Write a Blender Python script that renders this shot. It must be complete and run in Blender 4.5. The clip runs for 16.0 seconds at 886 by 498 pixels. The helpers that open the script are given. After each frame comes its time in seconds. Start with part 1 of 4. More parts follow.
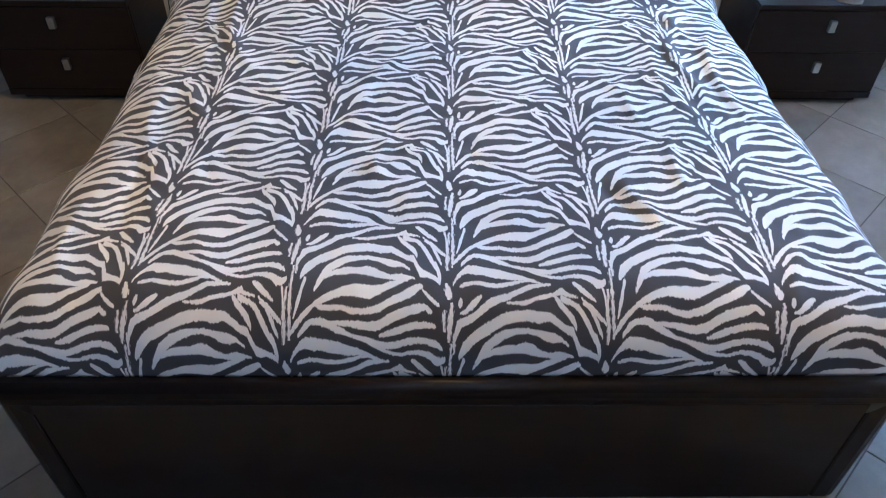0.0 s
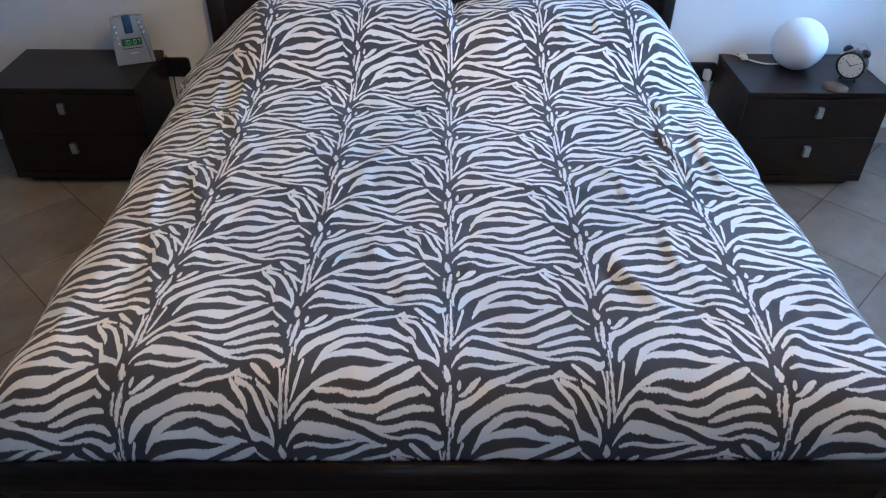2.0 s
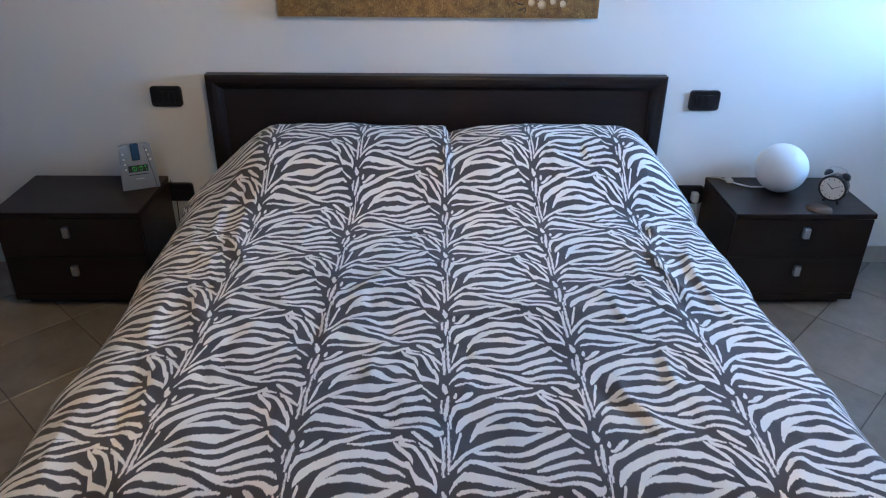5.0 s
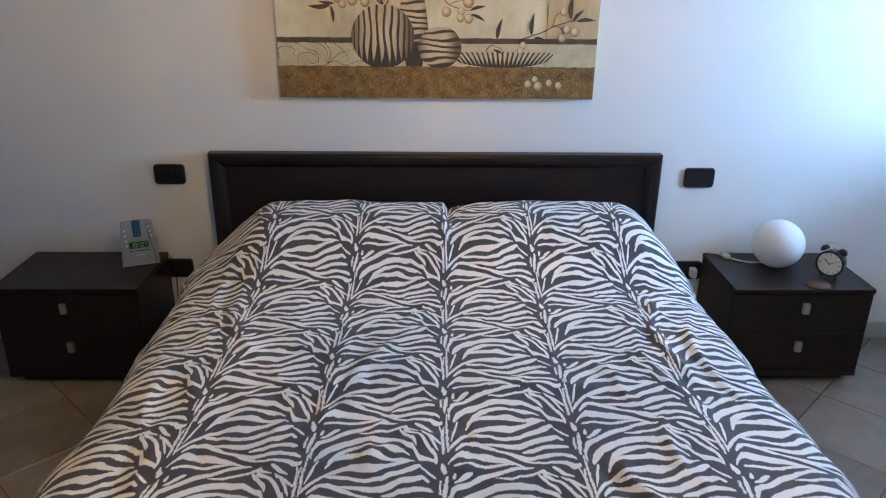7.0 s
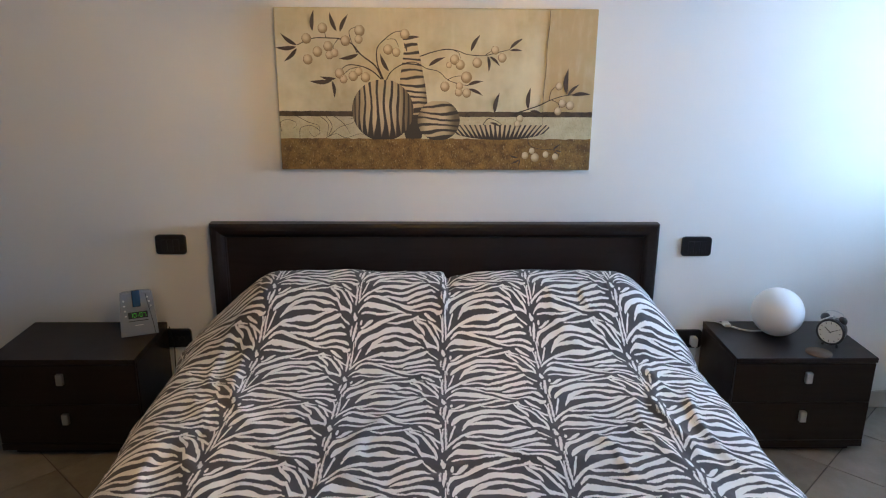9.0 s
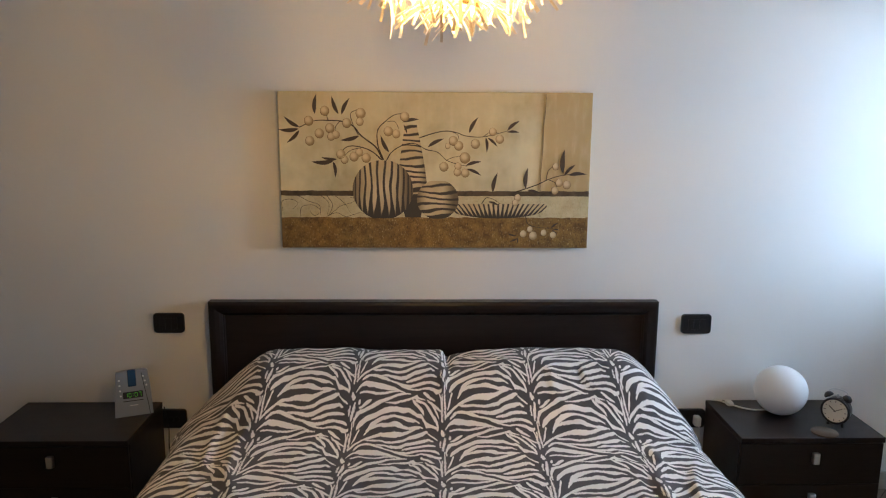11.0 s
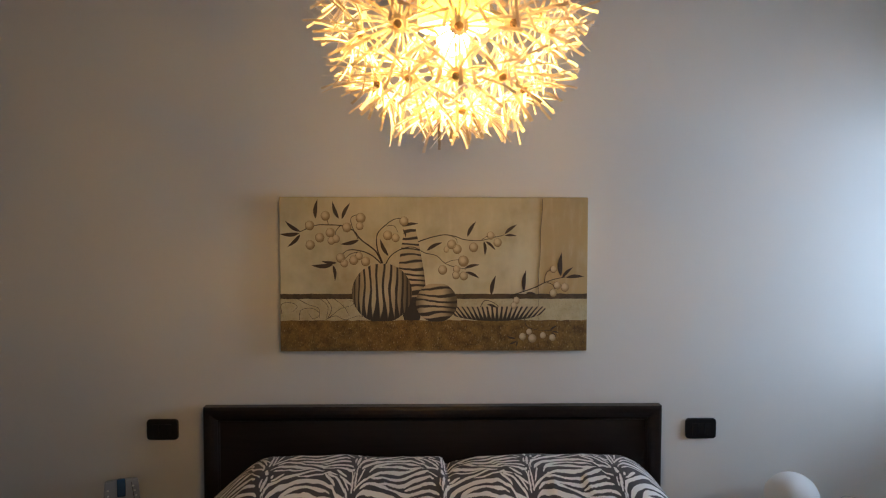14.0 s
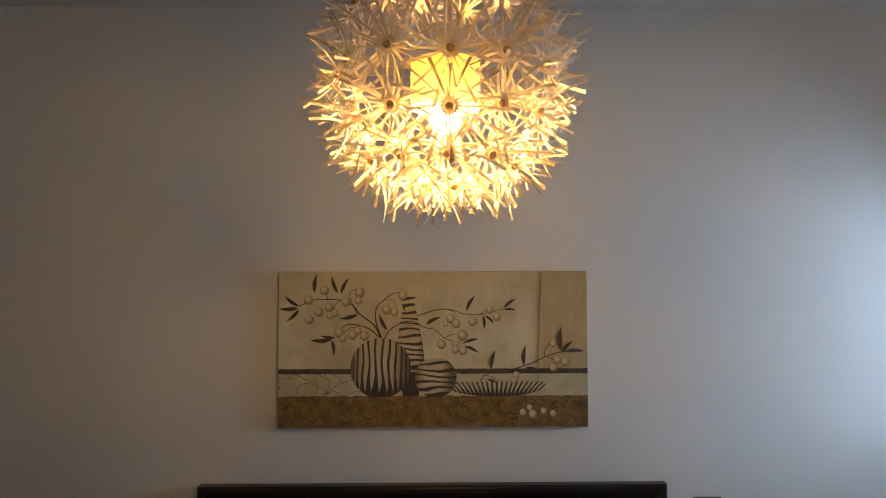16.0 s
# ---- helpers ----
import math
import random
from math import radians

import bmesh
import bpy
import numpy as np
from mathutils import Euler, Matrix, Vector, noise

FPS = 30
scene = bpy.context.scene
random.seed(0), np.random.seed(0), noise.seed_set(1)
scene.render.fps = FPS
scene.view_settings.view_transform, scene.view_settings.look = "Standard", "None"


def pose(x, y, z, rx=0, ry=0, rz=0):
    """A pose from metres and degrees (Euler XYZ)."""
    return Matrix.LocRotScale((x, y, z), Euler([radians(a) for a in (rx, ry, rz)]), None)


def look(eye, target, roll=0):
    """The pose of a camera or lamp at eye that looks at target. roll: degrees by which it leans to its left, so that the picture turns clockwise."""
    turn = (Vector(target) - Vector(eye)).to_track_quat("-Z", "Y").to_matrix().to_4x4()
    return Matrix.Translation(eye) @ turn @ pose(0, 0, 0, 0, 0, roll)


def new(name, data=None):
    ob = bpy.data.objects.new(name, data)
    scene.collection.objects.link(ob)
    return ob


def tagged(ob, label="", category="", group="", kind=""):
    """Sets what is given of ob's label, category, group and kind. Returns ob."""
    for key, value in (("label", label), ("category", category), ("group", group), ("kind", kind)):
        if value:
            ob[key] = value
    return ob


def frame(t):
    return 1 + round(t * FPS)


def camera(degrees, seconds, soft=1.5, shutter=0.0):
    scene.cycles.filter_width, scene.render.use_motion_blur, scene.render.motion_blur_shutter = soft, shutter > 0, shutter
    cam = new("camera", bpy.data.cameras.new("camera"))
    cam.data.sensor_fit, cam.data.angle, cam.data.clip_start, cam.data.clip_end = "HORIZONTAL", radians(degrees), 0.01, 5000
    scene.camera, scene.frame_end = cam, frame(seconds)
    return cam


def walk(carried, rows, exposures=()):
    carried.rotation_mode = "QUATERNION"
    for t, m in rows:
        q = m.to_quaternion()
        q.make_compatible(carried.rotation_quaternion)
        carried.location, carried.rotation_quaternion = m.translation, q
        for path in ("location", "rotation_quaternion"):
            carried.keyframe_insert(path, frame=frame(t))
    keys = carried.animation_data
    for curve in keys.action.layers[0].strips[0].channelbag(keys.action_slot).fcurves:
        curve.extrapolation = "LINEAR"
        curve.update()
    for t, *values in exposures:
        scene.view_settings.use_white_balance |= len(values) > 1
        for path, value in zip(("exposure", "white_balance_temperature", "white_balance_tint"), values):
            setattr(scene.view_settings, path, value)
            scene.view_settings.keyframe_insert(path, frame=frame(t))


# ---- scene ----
cam = camera(61.7, 16.0, soft=1.1)
PATH = [
    (0, (-0.035, -2.803, 1.53), (-0.007, -1.347, 0.16), 0.8),
    (0.5, (-0.034, -2.805, 1.533), (-0.006, -1.311, 0.202), 0.8),
    (1, (-0.034, -2.804, 1.532), (-0.005, -1.272, 0.246), 0.8),
    (1.5, (-0.033, -2.805, 1.533), (-0.004, -1.239, 0.289), 0.8),
    (2, (-0.034, -2.808, 1.538), (-0.004, -1.213, 0.333), 0.8),
    (2.5, (-0.035, -2.81, 1.541), (-0.003, -1.187, 0.372), 0.8),
    (3, (-0.036, -2.811, 1.542), (-0.002, -1.154, 0.424), 0.7),
    (3.5, (-0.034, -2.812, 1.545), (-0.001, -1.123, 0.474), 0.7),
    (4, (-0.036, -2.815, 1.548), (0.0, -1.099, 0.522), 0.7),
    (6.3, (-0.036, -2.821, 1.554), (0.005, -0.997, 0.735), 0.6),
    (6.5, (-0.034, -2.821, 1.554), (0.006, -0.988, 0.753), 0.6),
    (7, (-0.035, -2.821, 1.552), (0.007, -0.968, 0.801), 0.6),
    (7.5, (-0.034, -2.822, 1.556), (0.008, -0.953, 0.845), 0.5),
    (8, (-0.037, -2.823, 1.558), (0.007, -0.939, 0.888), 0.5),
    (8.5, (-0.035, -2.826, 1.558), (0.009, -0.927, 0.933), 0.5),
    (9, (-0.031, -2.827, 1.56), (0.01, -0.913, 0.981), 0.4),
    (9.2, (-0.035, -2.827, 1.56), (0.008, -0.906, 1.004), 0.5),
    (11.5, (-0.035, -2.836, 1.562), (0.011, -0.863, 1.234), 0.3),
    (12, (-0.031, -2.838, 1.564), (0.012, -0.858, 1.285), 0.2),
    (12.5, (-0.033, -2.838, 1.562), (0.013, -0.852, 1.331), 0.2),
    (13, (-0.031, -2.84, 1.562), (0.013, -0.85, 1.374), 0.2),
    (13.5, (-0.031, -2.841, 1.562), (0.013, -0.847, 1.415), 0.2),
    (14, (-0.033, -2.843, 1.56), (0.014, -0.846, 1.461), 0.1),
    (14.5, (-0.026, -2.846, 1.557), (0.016, -0.847, 1.505), 0.0),
    (15, (-0.024, -2.847, 1.557), (0.018, -0.847, 1.559), 0.0),
    (15.5, (-0.022, -2.845, 1.558), (0.02, -0.846, 1.611), -0.0),
    (16, (-0.012, -2.851, 1.561), (0.023, -0.854, 1.661), -0.1),
]
EXPOSURES = [(0.0, 0.46, 4520, 1), (1.5, 0.22, 4500, 1), (4.0, -0.12, 4500, 1), (7.0, -0.20, 4950, 1), (9.0, -0.30, 5400, 1), (12.5, -0.91, 6350, 3), (16.0, -1.57, 6350, 4)]
walk(cam, [(t, look(eye, target, roll)) for t, eye, target, roll in PATH], EXPOSURES)

# ---- world and light ----
world = bpy.data.worlds.new("sky")
scene.world = world
world.use_nodes = True
wn = world.node_tree.nodes
sky = wn.new("ShaderNodeTexSky")
sky.sky_type = 'NISHITA'
sky.sun_disc = False
sky.sun_elevation, sky.sun_rotation = radians(35), radians(250)
world.node_tree.links.new(sky.outputs[0], wn["Background"].inputs[0])
wn["Background"].inputs[1].default_value = 0.12

# room: headboard wall in the plane y = 0
X_WEST, X_EAST, Y_SOUTH, Z_TOP = -2.30, 2.38, -3.75, 2.645
WIN_Y0, WIN_Y1, WIN_Z0, WIN_Z = -1.15, -0.16, 1.13, 1.70
REVEAL = 0.60

day = bpy.data.lights.new("window_daylight", 'AREA')
day.shape, day.size, day.size_y = 'RECTANGLE', WIN_Y1 - WIN_Y0 - 0.16, WIN_Z - WIN_Z0 - 0.14
day.energy, day.color = 64.0, (0.56, 0.73, 1.0)
day.spread = radians(165)
day_ob = new("window_daylight", day)
day_ob.matrix_world = look((X_EAST + REVEAL - 0.05, (WIN_Y0 + WIN_Y1) / 2, (WIN_Z + WIN_Z0) / 2), (0, (WIN_Y0 + WIN_Y1) / 2, (WIN_Z + WIN_Z0) / 2 - 0.05))
SOUTH_WINDOWS = ((-1.42, -0.92), (0.18, 0.68))
SW_Z0, SW_Z1 = 0.95, 2.10
for sx0, sx1 in SOUTH_WINDOWS:
    rear = bpy.data.lights.new("rear_window_daylight", 'AREA')
    rear.shape, rear.size, rear.size_y = 'RECTANGLE', sx1 - sx0 - 0.12, SW_Z1 - SW_Z0 - 0.12
    rear.energy, rear.color = 1.5, (0.62, 0.77, 1.0)
    new("rear_window_daylight", rear).matrix_world = look(((sx0 + sx1) / 2, Y_SOUTH - 0.14, (SW_Z0 + SW_Z1) / 2), ((sx0 + sx1) / 2, 0, (SW_Z0 + SW_Z1) / 2))
BULB_GLOW = 2500.0


# ---- materials ----
class Val:
    """A number or node socket that can be reckoned with."""
    tree = None

    def __init__(self, s):
        self.s = s

    @staticmethod
    def op(kind, *args):
        n = Val.tree.nodes.new("ShaderNodeMath")
        n.operation = kind
        for k, a in enumerate(args):
            a = a.s if isinstance(a, Val) else a
            if isinstance(a, (int, float)):
                n.inputs[k].default_value = a
            else:
                Val.tree.links.new(a, n.inputs[k])
        return Val(n.outputs[0])

    def __add__(self, o): return Val.op('ADD', self, o)
    def __radd__(self, o): return Val.op('ADD', o, self)
    def __sub__(self, o): return Val.op('SUBTRACT', self, o)
    def __rsub__(self, o): return Val.op('SUBTRACT', o, self)
    def __mul__(self, o): return Val.op('MULTIPLY', self, o)
    def __rmul__(self, o): return Val.op('MULTIPLY', o, self)
    def __truediv__(self, o): return Val.op('DIVIDE', self, o)


def vmath(kind, *a):
    return Val.op(kind, *a)


def smooth(lo, hi, x):
    n = Val.tree.nodes.new("ShaderNodeMapRange")
    n.interpolation_type = 'SMOOTHSTEP'
    Val.tree.links.new(x.s, n.inputs[0])
    n.inputs[1].default_value, n.inputs[2].default_value = lo, hi
    return Val(n.outputs[0])


def vec(x, y, z=0.0):
    n = Val.tree.nodes.new("ShaderNodeCombineXYZ")
    for k, a in enumerate((x, y, z)):
        if isinstance(a, Val):
            Val.tree.links.new(a.s, n.inputs[k])
        else:
            n.inputs[k].default_value = a
    return n.outputs[0]


def noise_at(v, scale, detail=2.0, rough=0.5):
    """Noise about -1 to 1."""
    n = Val.tree.nodes.new("ShaderNodeTexNoise")
    Val.tree.links.new(v, n.inputs["Vector"])
    n.inputs["Scale"].default_value, n.inputs["Detail"].default_value = scale, detail
    n.inputs["Roughness"].default_value = rough
    return (Val(n.outputs[0]) - 0.5) * 2.0


def mixed(fac, a, b):
    n = Val.tree.nodes.new("ShaderNodeMix")
    n.data_type = 'RGBA'
    n.clamp_factor = True
    fac = fac.s if isinstance(fac, Val) else fac
    for k, v in ((0, fac), (6, a), (7, b)):
        if isinstance(v, (int, float)):
            n.inputs[k].default_value = v
        elif isinstance(v, tuple):
            n.inputs[k].default_value = (*v, 1)
        else:
            Val.tree.links.new(v, n.inputs[k])
    return n.outputs[2]


def coords(kind="Object"):
    n = Val.tree.nodes.new("ShaderNodeTexCoord")
    return n.outputs[kind]


def split(v):
    n = Val.tree.nodes.new("ShaderNodeSeparateXYZ")
    Val.tree.links.new(v, n.inputs[0])
    return Val(n.outputs[0]), Val(n.outputs[1]), Val(n.outputs[2])


def scaled(v, sx, sy, sz):
    x, y, z = split(v)
    return vec(x * sx, y * sy, z * sz)


def start(name):
    m = bpy.data.materials.new(name)
    m.use_nodes = True
    Val.tree = m.node_tree
    return m, m.node_tree.nodes["Principled BSDF"]


def put(bsdf, socket, value):
    value = value.s if isinstance(value, Val) else value
    if isinstance(value, tuple):
        value = (*value, 1) if len(value) == 3 else value
    if isinstance(value, (int, float, tuple)):
        bsdf.inputs[socket].default_value = value
    else:
        Val.tree.links.new(value, bsdf.inputs[socket])


def bump(bsdf, height, strength=0.3, distance=0.002):
    n = Val.tree.nodes.new("ShaderNodeBump")
    n.inputs["Strength"].default_value, n.inputs["Distance"].default_value = strength, distance
    Val.tree.links.new(height.s, n.inputs["Height"])
    Val.tree.links.new(n.outputs[0], bsdf.inputs["Normal"])


def per_piece():
    n = Val.tree.nodes.new("ShaderNodeObjectInfo")
    return Val(n.outputs["Random"])


def simple(name, colour, rough=0.5, metal=0.0, vary=0.12, grain=60.0, relief=0.0):
    m, b = start(name)
    p = coords()
    n = noise_at(p, grain, 3) * 0.6 + noise_at(p, grain / 9, 2) * 0.4
    lo, hi = tuple(c * (1 - vary) for c in colour), tuple(min(1, c * (1 + vary)) for c in colour)
    put(b, "Base Color", mixed(n * 0.5 + 0.5, lo, hi))
    put(b, "Roughness", n * 0.05 + rough)
    put(b, "Metallic", metal)
    if relief:
        bump(b, n, 0.4, relief)
    return m


def make_plaster(name, colour):
    m, b = start(name)
    p = coords()
    blotch = noise_at(p, 1.3, 3) * 0.6 + noise_at(p, 7, 3) * 0.4
    fine = noise_at(p, 160, 2) * 0.6 + noise_at(p, 35, 3) * 0.4
    lo = tuple(c * 0.965 for c in colour)
    put(b, "Base Color", mixed(blotch * 0.5 + 0.5, lo, colour))
    put(b, "Roughness", 0.85)
    bump(b, fine, 0.25, 0.0012)
    return m


def make_wenge():
    m, b = start("wenge_stained_wood")
    p = coords()
    x, y, z = split(p)
    warp = noise_at(p, 3, 2) * 0.03
    grain = noise_at(vec(x * 2.2, (y + warp) * 60, (z + warp) * 60), 1.0, 4, 0.6)
    pore = noise_at(vec(x * 12, y * 400, z * 400), 1.0, 2)
    put(b, "Base Color", mixed(grain * 0.6 + pore * 0.15 + 0.5, (0.0070, 0.0044, 0.0040), (0.0195, 0.0125, 0.0108)))
    put(b, "Roughness", noise_at(p, 14, 3) * 0.06 + 0.35)
    put(b, "Specular IOR Level", 0.34)
    bump(b, grain * 0.5 + pore, 0.10, 0.0006)
    return m


def make_tile():
    m, b = start("beige_ceramic_tile")
    p = coords()
    r = per_piece()
    x, y, z = split(p)
    q = vec(x + r * 37.0, y + r * 19.0, z)
    cloud = noise_at(q, 5, 4, 0.6)
    vein = noise_at(q, 19, 4, 0.65)
    speck = noise_at(q, 140, 2)
    f = cloud * 0.55 + vein * 0.28 + speck * 0.08 + (r - 0.5) * 0.35 + 0.5
    put(b, "Base Color", mixed(f, (0.155, 0.133, 0.105), (0.290, 0.260, 0.212)))
    put(b, "Roughness", vein * 0.04 + 0.19)
    bump(b, cloud * 0.5 + speck * 0.4, 0.15, 0.0010)
    return m


def make_zebra():
    """Printed cotton in half-drop columns: arched, forking white bands on charcoal between twisted spines; UV in metres."""
    m, b = start("zebra_print_cotton")
    uv = Val.tree.nodes.new("ShaderNodeUVMap")
    uv.uv_map = "cloth"
    cx, cy, _ = split(uv.outputs[0])
    raw = vec(cx, cy)
    wx = noise_at(raw, 9.0, 2) * 0.0030
    wy = noise_at(vec(cx + 7.3, cy + 2.1), 11.0, 2) * 0.0030
    col = (cx + wx) / COLUMN + 50.0
    k = vmath('FLOOR', col)
    u = col - k
    odd = vmath('MODULO', k, 2.0)
    v = (cy + wy) / REPEAT + odd * 0.5 + 50.0 + DROP - 43.5
    su = u - vmath('FLOOR', u + 0.5)
    vs = vmath('FRACT', v + 0.5 + vmath('LESS_THAN', su, 0.0) * 0.5)
    found = []

    def ramp(x, pts):
        """Centre and half width of a band as functions of x; nothing outside its ends."""
        n = Val.tree.nodes.new("ShaderNodeValToRGB")
        r = n.color_ramp
        r.interpolation = 'LINEAR'
        (x0, c0, h0), (x1, c1, h1) = pts[0], pts[-1]
        rows = [(max(0.0, x0 - 0.006), c0, -0.03), *pts, (min(1.0, x1 + 0.006), c1, -0.03)]
        while len(r.elements) < len(rows):
            r.elements.new(1.0)
        for e, (at, c, h) in zip(r.elements, rows):
            e.position = at
        for e, (at, c, h) in zip(r.elements, rows):
            e.color = (c / 2.0, (h + 0.03) * 4.0, 0.0, 1.0)
        Val.tree.links.new(x.s, n.inputs[0])
        q = Val.tree.nodes.new("ShaderNodeSeparateColor")
        Val.tree.links.new(n.outputs[0], q.inputs[0])
        return Val(q.outputs[0]) * 2.0, Val(q.outputs[1]) * 0.25 - 0.03

    def band(*pts):
        c, h = ramp(u, pts)
        d = vmath('FRACT', v - c + 0.5) - 0.5
        found.append(h - vmath('ABSOLUTE', d))

    def strand(*pts):
        c, h = ramp(vs, [(at, s + 0.5, w) for at, s, w in pts])
        found.append(h - vmath('ABSOLUTE', su + 0.5 - c))

    band((0.05, 1.422, 0.004), (0.083, 1.432, 0.015), (0.124, 1.475, 0.027), (0.159, 1.506, 0.02), (0.182, 1.522, 0.007))
    band((0.038, 1.477, 0.008), (0.05, 1.486, 0.032), (0.063, 1.493, 0.022))
    band((0.01, 0.227, 0.037), (0.031, 0.323, 0.047), (0.065, 0.368, 0.025), (0.123, 0.394, 0.023), (0.181, 0.438, 0.025), (0.239, 0.481, 0.028), (0.298, 0.509, 0.023), (0.345, 0.522, 0.021), (0.416, 0.558, 0.017), (0.477, 0.589, 0.017), (0.536, 0.601, 0.014), (0.619, 0.602, 0.004))
    band((0.338, 0.484, 0.004), (0.391, 0.481, 0.007), (0.449, 0.481, 0.013), (0.508, 0.501, 0.011), (0.567, 0.518, 0.012), (0.627, 0.535, 0.011), (0.663, 0.552, 0.017), (0.689, 0.56, 0.025), (0.709, 0.539, 0.012), (0.755, 0.523, 0.006), (0.784, 0.512, 0.003))
    band((0.638, 0.524, 0.01), (0.66, 0.489, 0.023), (0.706, 0.435, 0.021), (0.752, 0.378, 0.028), (0.77, 0.335, 0.023))
    band((0.675, 0.518, 0.022), (0.702, 0.502, 0.02), (0.753, 0.477, 0.013), (0.788, 0.447, 0.02), (0.822, 0.39, 0.028), (0.852, 0.333, 0.032), (0.884, 0.263, 0.026), (0.922, 0.214, 0.011))
    band((0.80, 0.51, 0.004), (0.84, 0.47, 0.011), (0.88, 0.40, 0.022), (0.91, 0.33, 0.026), (0.935, 0.27, 0.012))
    band((0.811, 0.479, 0.005), (0.857, 0.453, 0.016), (0.891, 0.418, 0.019), (0.925, 0.382, 0.015), (0.954, 0.353, 0.011))
    band((0.754, 0.61, 0.006), (0.771, 0.6, 0.017), (0.804, 0.567, 0.025), (0.837, 0.534, 0.019), (0.871, 0.506, 0.013), (0.896, 0.486, 0.004))
    band((0.049, 1.147, 0.025), (0.069, 1.191, 0.046), (0.108, 1.239, 0.044), (0.148, 1.283, 0.038), (0.202, 1.316, 0.038), (0.269, 1.352, 0.033), (0.336, 1.386, 0.035), (0.403, 1.4, 0.033), (0.471, 1.404, 0.031), (0.536, 1.39, 0.034), (0.604, 1.396, 0.027), (0.654, 1.362, 0.023), (0.701, 1.323, 0.022), (0.747, 1.306, 0.027), (0.772, 1.244, 0.03), (0.798, 1.183, 0.035), (0.854, 1.168, 0.019), (0.902, 1.144, 0.017), (0.926, 1.12, 0.019))
    band((0.026, 0.881, 0.011), (0.041, 0.951, 0.038), (0.061, 1.028, 0.046), (0.074, 1.102, 0.035), (0.087, 1.119, 0.011))
    band((0.151, 1.101, 0.008), (0.198, 1.189, 0.04), (0.265, 1.253, 0.034), (0.332, 1.29, 0.026), (0.398, 1.307, 0.018), (0.464, 1.311, 0.014), (0.529, 1.296, 0.016), (0.593, 1.271, 0.029), (0.631, 1.263, 0.028), (0.682, 1.255, 0.012), (0.729, 1.214, 0.005))
    band((0.141, 1.056, 0.017), (0.197, 1.15, 0.017), (0.263, 1.182, 0.02), (0.327, 1.192, 0.026), (0.392, 1.194, 0.023), (0.457, 1.202, 0.035), (0.508, 1.187, 0.035), (0.545, 1.167, 0.023), (0.608, 1.15, 0.015), (0.672, 1.151, 0.029), (0.736, 1.15, 0.009), (0.766, 1.142, 0.003))
    band((0.004, 0.781, 0.014), (0.041, 0.841, 0.023), (0.09, 0.905, 0.02), (0.148, 0.965, 0.016), (0.193, 0.994, 0.023), (0.257, 1.027, 0.024), (0.321, 1.05, 0.028), (0.384, 1.052, 0.036), (0.447, 1.047, 0.043), (0.485, 1.042, 0.042), (0.549, 1.062, 0.027), (0.616, 1.097, 0.021), (0.683, 1.124, 0.013), (0.722, 1.134, 0.005))
    band((0.142, 0.97, 0.006), (0.191, 0.949, 0.016), (0.254, 0.945, 0.015), (0.316, 0.948, 0.013), (0.377, 0.927, 0.016), (0.439, 0.918, 0.018), (0.501, 0.927, 0.02), (0.552, 0.942, 0.024), (0.605, 0.98, 0.025), (0.671, 1.011, 0.026), (0.725, 1.041, 0.03), (0.765, 1.063, 0.032), (0.799, 1.086, 0.019), (0.817, 1.08, 0.008))
    band((0.058, 0.778, 0.014), (0.102, 0.836, 0.024), (0.139, 0.862, 0.015), (0.189, 0.863, 0.021), (0.237, 0.847, 0.023), (0.286, 0.82, 0.022), (0.333, 0.799, 0.018), (0.38, 0.772, 0.009), (0.428, 0.757, 0.012), (0.487, 0.737, 0.015), (0.544, 0.713, 0.021), (0.603, 0.702, 0.02), (0.664, 0.714, 0.019), (0.726, 0.733, 0.02), (0.788, 0.745, 0.017), (0.847, 0.74, 0.017), (0.905, 0.721, 0.021), (0.937, 0.695, 0.013), (0.945, 0.684, 0.005))
    band((0.25, 0.855, 0.006), (0.312, 0.853, 0.013), (0.373, 0.846, 0.016), (0.433, 0.833, 0.023), (0.493, 0.823, 0.025), (0.555, 0.834, 0.029), (0.594, 0.86, 0.03), (0.659, 0.898, 0.03), (0.724, 0.924, 0.03), (0.788, 0.942, 0.028), (0.833, 0.957, 0.017), (0.855, 0.933, 0.018), (0.878, 0.922, 0.007))
    band((0.555, 0.767, 0.005), (0.598, 0.779, 0.015), (0.648, 0.794, 0.021), (0.712, 0.818, 0.02), (0.775, 0.839, 0.021), (0.837, 0.844, 0.018), (0.885, 0.837, 0.014), (0.904, 0.829, 0.005))
    band((0.815, 1.064, 0.006), (0.859, 1.015, 0.012), (0.904, 0.975, 0.011), (0.924, 0.961, 0.005))
    band((0.004, 0.612, 0.008), (0.028, 0.662, 0.015), (0.064, 0.71, 0.023), (0.1, 0.735, 0.034), (0.148, 0.725, 0.041), (0.196, 0.722, 0.034), (0.244, 0.707, 0.037), (0.304, 0.697, 0.037), (0.363, 0.678, 0.029), (0.422, 0.668, 0.022), (0.48, 0.646, 0.012), (0.537, 0.62, 0.009), (0.56, 0.612, 0.004))
    band((0.046, 0.599, 0.007), (0.075, 0.61, 0.012), (0.123, 0.622, 0.011), (0.17, 0.618, 0.013), (0.217, 0.607, 0.014), (0.276, 0.602, 0.013), (0.324, 0.608, 0.014), (0.384, 0.622, 0.012), (0.432, 0.636, 0.009), (0.479, 0.634, 0.004))
